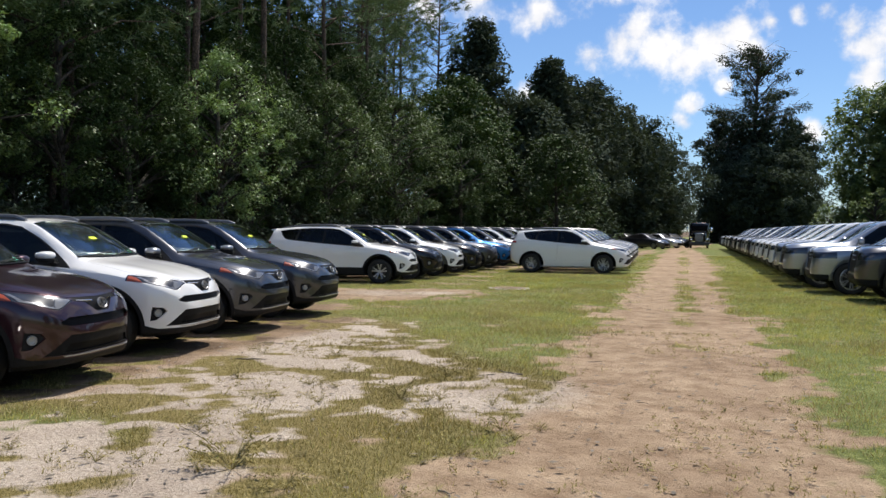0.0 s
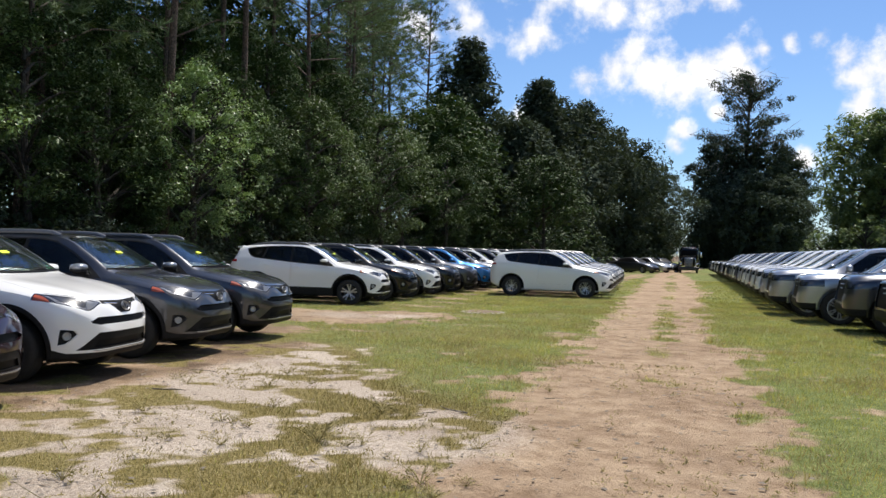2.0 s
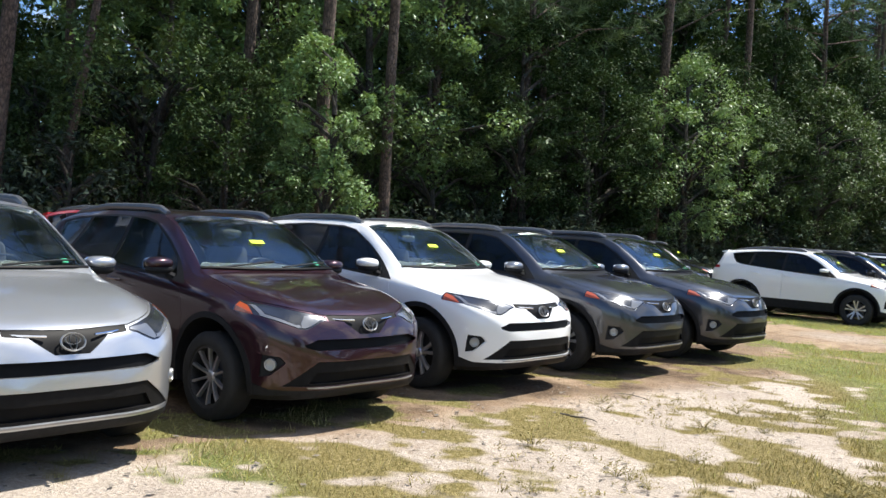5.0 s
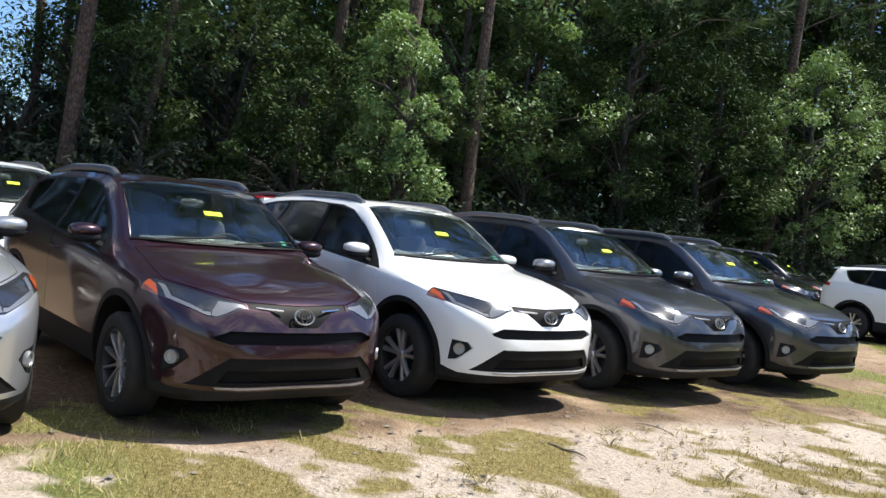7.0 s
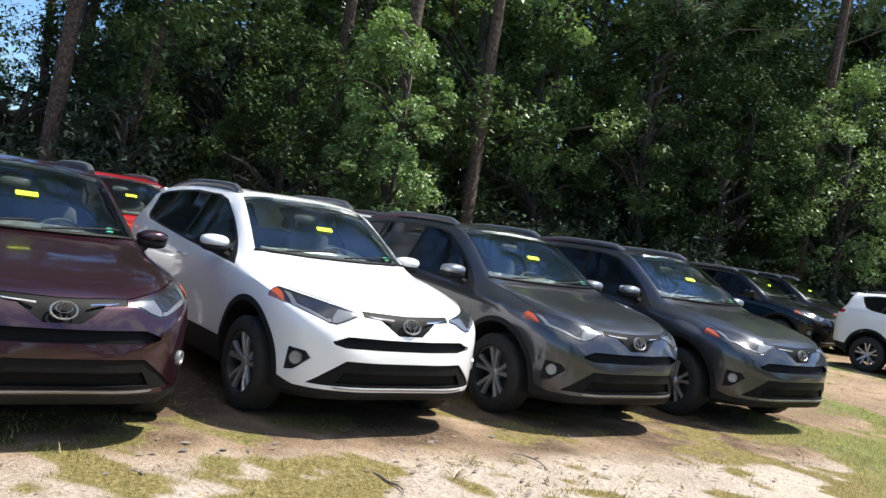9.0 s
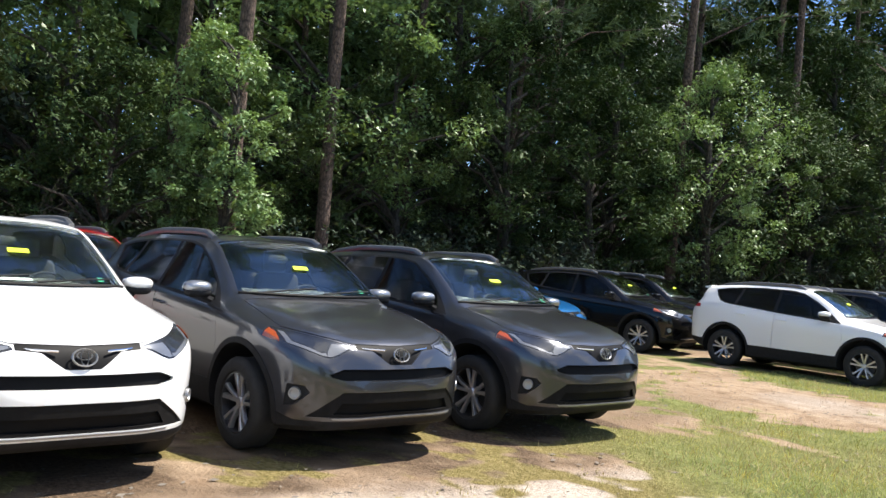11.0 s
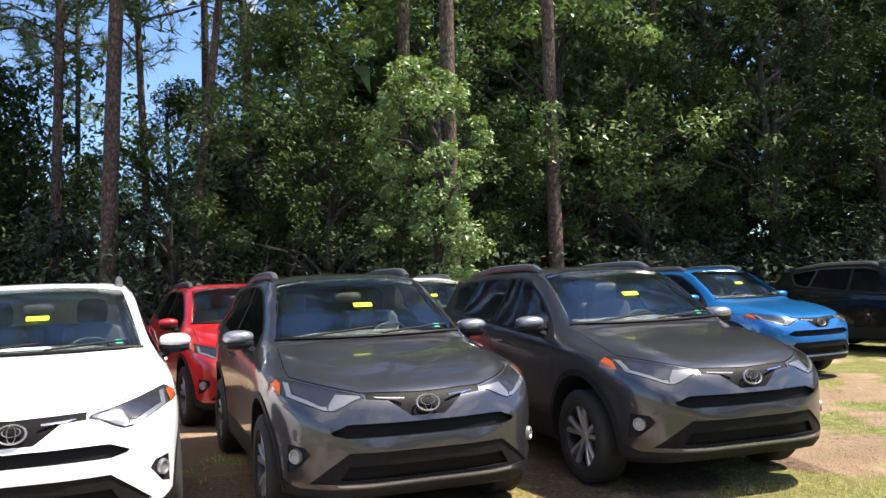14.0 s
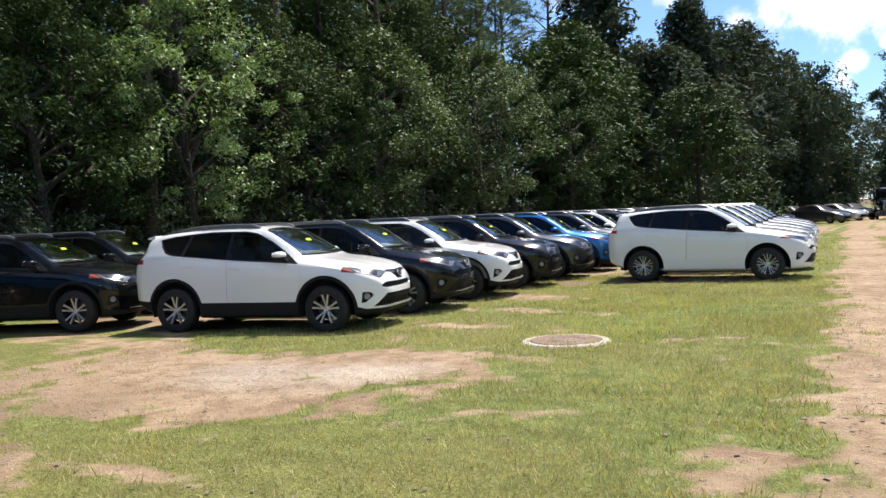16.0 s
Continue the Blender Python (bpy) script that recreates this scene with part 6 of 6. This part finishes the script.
hz = 5.2 + 1.6 * np.sin(hy * 0.11) + 1.2 * np.sin(hy * 0.37 + 1) + 0.9 * np.sin(hy * 1.3) + 0.6 * rw.normal(size=341)
hx = -88 + 3 * np.sin(hy * 0.05)
v = np.concatenate([np.stack([hx, hy, np.full(341, -0.3)], 1), np.stack([hx - 1.5, hy, hz], 1), np.stack([hx - 6, hy, hz - 2.5], 1)])
i = np.arange(340)
f = np.concatenate([np.stack([i, i + 1, i + 342, i + 341], 1), np.stack([i + 341, i + 342, i + 683, i + 682], 1)])
me = fast_mesh("backdrop", v, f)
me.materials.append(M_LEAFSHADEHAZE)
tagged(new("backdrop", me), "line of far woods behind the trees, coloured for shade and haze", "woods", kind="structure")
# undergrowth, with the shade of the wood in its leaf colour
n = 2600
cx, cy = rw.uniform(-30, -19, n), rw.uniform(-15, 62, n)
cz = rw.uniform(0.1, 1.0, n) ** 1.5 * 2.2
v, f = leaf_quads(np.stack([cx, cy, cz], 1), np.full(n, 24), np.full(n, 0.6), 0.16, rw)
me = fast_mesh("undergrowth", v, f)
me.materials.append(M_LEAFSHADEHAZE)
tagged(new("undergrowth", me), "undergrowth on the floor of the wood, its leaves coloured for shade", "undergrowth", kind="stuff")


def bare_shrub(m, seed):
    r = np.random.RandomState(seed)
    t = empty("bare_shrub", m, "leafless grey shrub with tangled thin branches", "shrub")
    bits = []
    for i in range(16):
        a, reach = r.uniform(0, 6.3), r.uniform(0.6, 1.9)
        p = [Vector((0, 0, 0.05))]
        for k in range(5):
            p.append(p[-1] + Vector((math.cos(a) * reach / 5, math.sin(a) * reach / 5, r.uniform(0.2, 0.75))))
            a += r.uniform(-0.5, 0.5)
            bits.append(sweep([p[-1], p[-1] + Vector((r.normal(0, .35), r.normal(0, .35), r.uniform(0, 0.45)))], [0.006, 0.002], 4))
        bits.append(sweep(p, [0.018, 0.016, 0.013, 0.010, 0.007, 0.003], 5))
    part("branch_tangle", mesh_of("branches", *both(*bits)), M_BARK, t, kind="stuff")
    return t


bare_shrub(pose(-19.2, 10.0, 0) @ Matrix.Scale(0.8, 4), 3)

# ---- parked cars ----
LABELS = {"white": "white", "silver": "bright silver", "maroon": "dark maroon", "grey": "dark metallic grey", "black": "black", "blue": "bright blue", "red": "red", "pale": "pale silver"}
first = suv(pose(-8.83, 8.93, 0.028, 0, 0, 10.9))
tagged(first, "white sport utility car with a yellow windscreen card", "car", "front row of parked cars")
restyle(first, "five")


def park(color, x, y, heading, group, tail, style="five", far=False):
    rise = 0.03 if group == "front row of parked cars" and y > 8 else 0.0
    car = copy_thing(first, pose(x, y, float(fall(y)) + rise, 0, 0, heading))
    car["label"] = LABELS[color] + " sport utility car " + tail
    car["group"] = group
    repaint(car, color)
    if style != "five":
        restyle(car, style)
    if far:
        thin_out(car, FAR_DROP)
    return car


FRONT = "front row of parked cars"
part("paper_sheet", mesh_of("paper_sheet", *rounded_block(0, 0, 0, 0.045, 0.17, 0.004, 6, 16, 6)), M_PAPER, None, "white sheet of paper lying on a dashboard", m=pose(-8.83, 8.93, 0.028, 0, 0, 10.9) @ pose(0.74, -0.06, 1.184, 0, 6, 0), category="paper")
park("silver", -7.89, 4.18, 11.1, FRONT, "parked on bare sand")
park("maroon", -8.37, 6.56, 11.0, FRONT, "with ten-spoke wheels on bare sand", "ten")
park("grey", -9.13, 11.28, 10.4, FRONT, "with a yellow windscreen card")
park("grey", -9.45, 13.66, 10.0, FRONT, "ending the front row")
SECOND = "second row behind the front row"
park("white", -13.5, 5.3, 16, SECOND, "parked under the pines")
park("red", -13.73, 10.07, 16, SECOND, "half hidden behind the front row")
park("red", -13.6, 7.7, 16, SECOND, "half hidden behind the maroon car")
park("white", -14.2, 12.6, 16, SECOND, "half hidden behind grey cars")
park("blue", -15.07, 17.71, 16.6, SECOND, "parked in front of the trees")
park("black", -16.42, 22.14, 22.0, SECOND, "parked in the shade of the trees")
park("black", -17.4, 24.6, 20, SECOND, "parked in the shade behind a white one")
THIRD = "long third row of parked cars"
for k, color in enumerate(("white", "black", "white", "black", "grey", "blue", "grey", "white", "grey", "white", "black", "white")):
    park(color, -11.71 - 0.07 * k, 23.33 + 2.37 * k, 11.7, THIRD, ("side-on on the grass" if k == 0 else "in a long close-set row"), far=k > 1)
FOURTH = "fourth row of parked cars"
for k, color in enumerate(("white", "white", "silver", "white", "white", "silver")):
    car = park(color, -6.71 - 0.26 * k, 32.65 + 2.5 * k, 3.7, FOURTH, ("out in the grass by the track" if k == 0 else "in the row past the grass"), "y" if k == 0 else "five", far=k > 0)
    if k == 0:
        for o in car.children_recursive:
            if o.name.startswith(("arch_trim", "lower_cladding")):
                o.material_slots[0].material = PAINTS["white"]
                o["label"] = "white painted " + ("wheel arch trim" if o.name.startswith("arch") else "lower sill")

def truck_spot(y, heading=183.0):
    """A pickup's pose from where its nose stands along the row."""
    nose = float(np.interp(y, [9, 14, 17, 19.4, 21.9, 24.5, 27, 42, 65, 85, 105], [3.6, 2.95, 2.8, 2.7, 2.2, 1.25, 0.8, -0.15, -1.75, -3.2, -4.5]))
    a = radians(heading)
    return pose(nose * G - 2.66 * math.cos(a), y * G - 2.66 * math.sin(a), float(fall(y)), 0, 0, heading) @ Matrix.Diagonal((1.055, 1.03, 1.055, 1))


truck = pickup(truck_spot(24.5))
TRUCKS = ("white", "white", "black", "grey", "pale", "silver", "white", "white", "white", "white", "silver", "grey", "white", "pale", "grey", "white", "black", "white", "grey", "black", "white", "grey", "white", "black", "silver", "white", "grey", "black")
for k, color in enumerate(TRUCKS):
    j = k - 4 if k < 4 else k - 3
    car = copy_thing(truck, truck_spot(24.5 + 2.55 * j, 183.0 + (k * 37 % 5 - 2) * 0.8))
    car["label"] = LABELS[color] + " four-door pickup truck parked nose to the track"
    repaint(car, color)

far_car = sedan(pose(-10.0, 84, float(fall(84)), 0, 0, -25))
for k, (color, x, y, a) in enumerate((("grey", -12.2, 94, -25), ("silver", -9.2, 98, -30), ("black", -13.6, 90, -20), ("black", -8.4, 101, -40), ("grey", -15.6, 96, -20))):
    car = copy_thing(far_car, pose(x, y - 8, float(fall(y - 8)), 0, 0, a))
    repaint(car, color)
    car["label"] = LABELS[color] + " saloon car parked far along the track"


def semi_truck(m):
    """A conventional road tractor, seen from in front."""
    t = empty("semi_truck", m, "dark conventional road tractor with a chrome grille, facing along the track", "truck")
    dark = PAINTS["black"]
    part("cab", mesh_of("cab", *both(rounded_block(-1.6, 0, 2.15, 0.9, 1.1, 0.95, 6, 24, 12), rounded_block(0.1, 0, 1.35, 1.25, 0.85, 0.55, 5, 24, 12))), dark, t)
    part("windscreen", mesh_of("windscreen", *rounded_block(-0.78, 0, 2.45, 0.10, 0.92, 0.34, 7, 20, 8)), M_GRILLE, t)
    g = part("grille", mesh_of("grille", *rounded_block(1.32, 0, 1.32, 0.06, 0.46, 0.50, 7, 20, 8)), M_SKID, t, "chrome grille")
    for y in np.linspace(-0.36, 0.36, 7):
        part("grille_bar", mesh_of("grille_bar", *box(1.385, y, 1.32, 0.02, 0.05, 0.86)), M_GRILLE, g)
    part("bumper", mesh_of("bumper", *rounded_block(1.45, 0, 0.55, 0.14, 1.2, 0.22, 6, 20, 8)), M_RIMDARK, t)
    for s in (-1, 1):
        part("mudguard", mesh_of("mudguard", *rounded_block(0.6, s * 0.98, 1.0, 0.72, 0.28, 0.24, 3, 18, 8)), dark, t)
        part("headlight", mesh_of("headlight", *rounded_block(1.25, s * 0.88, 1.05, 0.10, 0.16, 0.10, 4, 14, 8)), M_CHROME, t)
        part("exhaust_pipe", mesh_of("exhaust_pipe", *sweep([(-2.5, s * 1.15, 1.0), (-2.5, s * 1.15, 3.5)], 0.08, 10)), M_CHROME, t)
        part("wing_mirror", mesh_of("wing_mirror", *both(rounded_block(-0.7, s * 1.42, 2.25, 0.06, 0.11, 0.32, 5), sweep([(-0.85, s * 1.05, 2.4), (-0.7, s * 1.4, 2.4)], 0.02, 5))), M_CHROME, t)
        for x in (0.6, -3.6):
            alloy_wheel(t, x, s * 0.98, 0.50, "ten", s > 0)
    part("chassis", mesh_of("chassis", *box(-2.2, 0, 0.75, 5.0, 0.9, 0.25)), M_UNDER, t)
    for y in (-0.7, -0.35, 0, 0.35, 0.7):
        part("roof_lamp", mesh_of("roof_lamp", *rounded_block(-0.95, y, 3.10, 0.08, 0.06, 0.06, 2.5, 10, 6)), M_AMBER if y else M_CHROME, t)
    return t


semi_truck(pose(-5.6, 92, float(fall(92)), 0, 0, -86.5) @ Matrix.Scale(0.84, 4))

# ---- small things on the ground ----


def manhole(m):
    t = empty("manhole", m, "round rusty iron cover in a pale concrete collar", "manhole")
    part("collar", mesh_of("collar", *[[(x, z, -y) for x, y, z in spin([(0.47, -0.018), (0.49, -0.024), (0.555, -0.016), (0.60, 0.03), (0.47, 0.04)], 40)[0]], spin([(0.47, -0.018), (0.49, -0.024), (0.555, -0.016), (0.60, 0.03), (0.47, 0.04)], 40)[1]]), M_CONCRETE, t, "pale concrete collar")
    lid = spin([(0.001, -0.024), (0.20, -0.026), (0.21, -0.018), (0.24, -0.018), (0.25, -0.026), (0.45, -0.026), (0.465, -0.012), (0.465, 0.02), (0.001, 0.02)], 36)
    part("cover", mesh_of("cover", [(x, z, -y) for x, y, z in lid[0]], lid[1]), M_RUST, t, "rusty iron cover")
    return t


manhole(pose(-6.33, 22.7, 0.0))


def weed(m, seed, size):
    r = np.random.RandomState(seed)
    t = empty("weed", m, "sprawling half-dry weed growing on bare sand", "weed", "weeds on the sand")
    bits, cs = [], []
    for i in range(14):
        a, reach = r.uniform(0, 6.3), r.uniform(0.1, 0.3) * size
        p1 = (math.cos(a) * reach, math.sin(a) * reach, r.uniform(0.06, 0.2) * size)
        bits.append(sweep([(0, 0, -0.01), (p1[0] * 0.5, p1[1] * 0.5, p1[2] * 0.7), p1], [0.004, 0.003, 0.0015], 4))
        cs += [tuple(np.array(p1) * f) for f in (0.5, 0.75, 1.0)]
    st = part("stem_tangle", mesh_of("stems", *both(*bits)), M_WEED, t, kind="stuff")
    cs = np.array(cs)
    v, f = leaf_quads(cs, np.full(len(cs), 4), np.full(len(cs), 0.03 * size), 0.035 * size, r, 0.8, 0.1, 0.4)
    part("leaf_mass", fast_mesh("weed_leaves", v, f), M_WEED, t, kind="stuff")
    return t


weeds = [weed(pose(-3.14, 7.51, 0), 1, 1.0), weed(pose(-3.17, 8.87, 0), 2, 1.0), weed(pose(-3.25, 4.87, 0), 3, 1.4)]
rs = np.random.RandomState(15)
placed = 0
while placed < 46:
    x, y = float(rs.uniform(-6.2, -1.6)), float(rs.uniform(3.6, 12.0))
    t = float(cover(np.array([x]), np.array([y]))[0][0])
    if t < 0.7 and x > row_line(y) + 0.4:
        copy_thing(weeds[placed % 3], pose(x, y, 0, 0, 0, float(rs.uniform(0, 360))) @ Matrix.Scale(float(rs.uniform(0.25, 0.6)), 4))
        placed += 1


def twig(m, seed):
    r = np.random.RandomState(seed)
    p = [Vector((0, 0, 0.012))]
    a = 0.0
    for k in range(5):
        a += r.uniform(-0.5, 0.5)
        p.append(p[-1] + Vector((math.cos(a) * 0.09, math.sin(a) * 0.09, r.uniform(-0.003, 0.006))))
    ob = part("twig", mesh_of("twig", *both(sweep(p, [0.009, 0.010, 0.008, 0.007, 0.005, 0.002], 6), sweep([p[2], p[2] + Vector((0.05, 0.06, 0.01))], [0.005, 0.002], 5))), M_DARKDEAD, None, "dry broken twig lying on the sand", m=m, category="twig", group="twigs on the sand")
    return ob


twigs = [twig(pose(-6.4, 10.2, 0.0, 0, 0, 60), 1), twig(pose(-2.4, 9.2, 0.0, 0, 0, 160), 2), twig(pose(-5.9, 8.9, 0, 0, 0, 10), 3)]
for k in range(16):
    copy_thing(twigs[k % 3], pose(float(rs.uniform(-7.5, -0.5)), float(rs.uniform(4, 20)), 0.0, 0, 0, float(rs.uniform(0, 360))) @ Matrix.Scale(float(rs.uniform(0.25, 0.6)), 4))
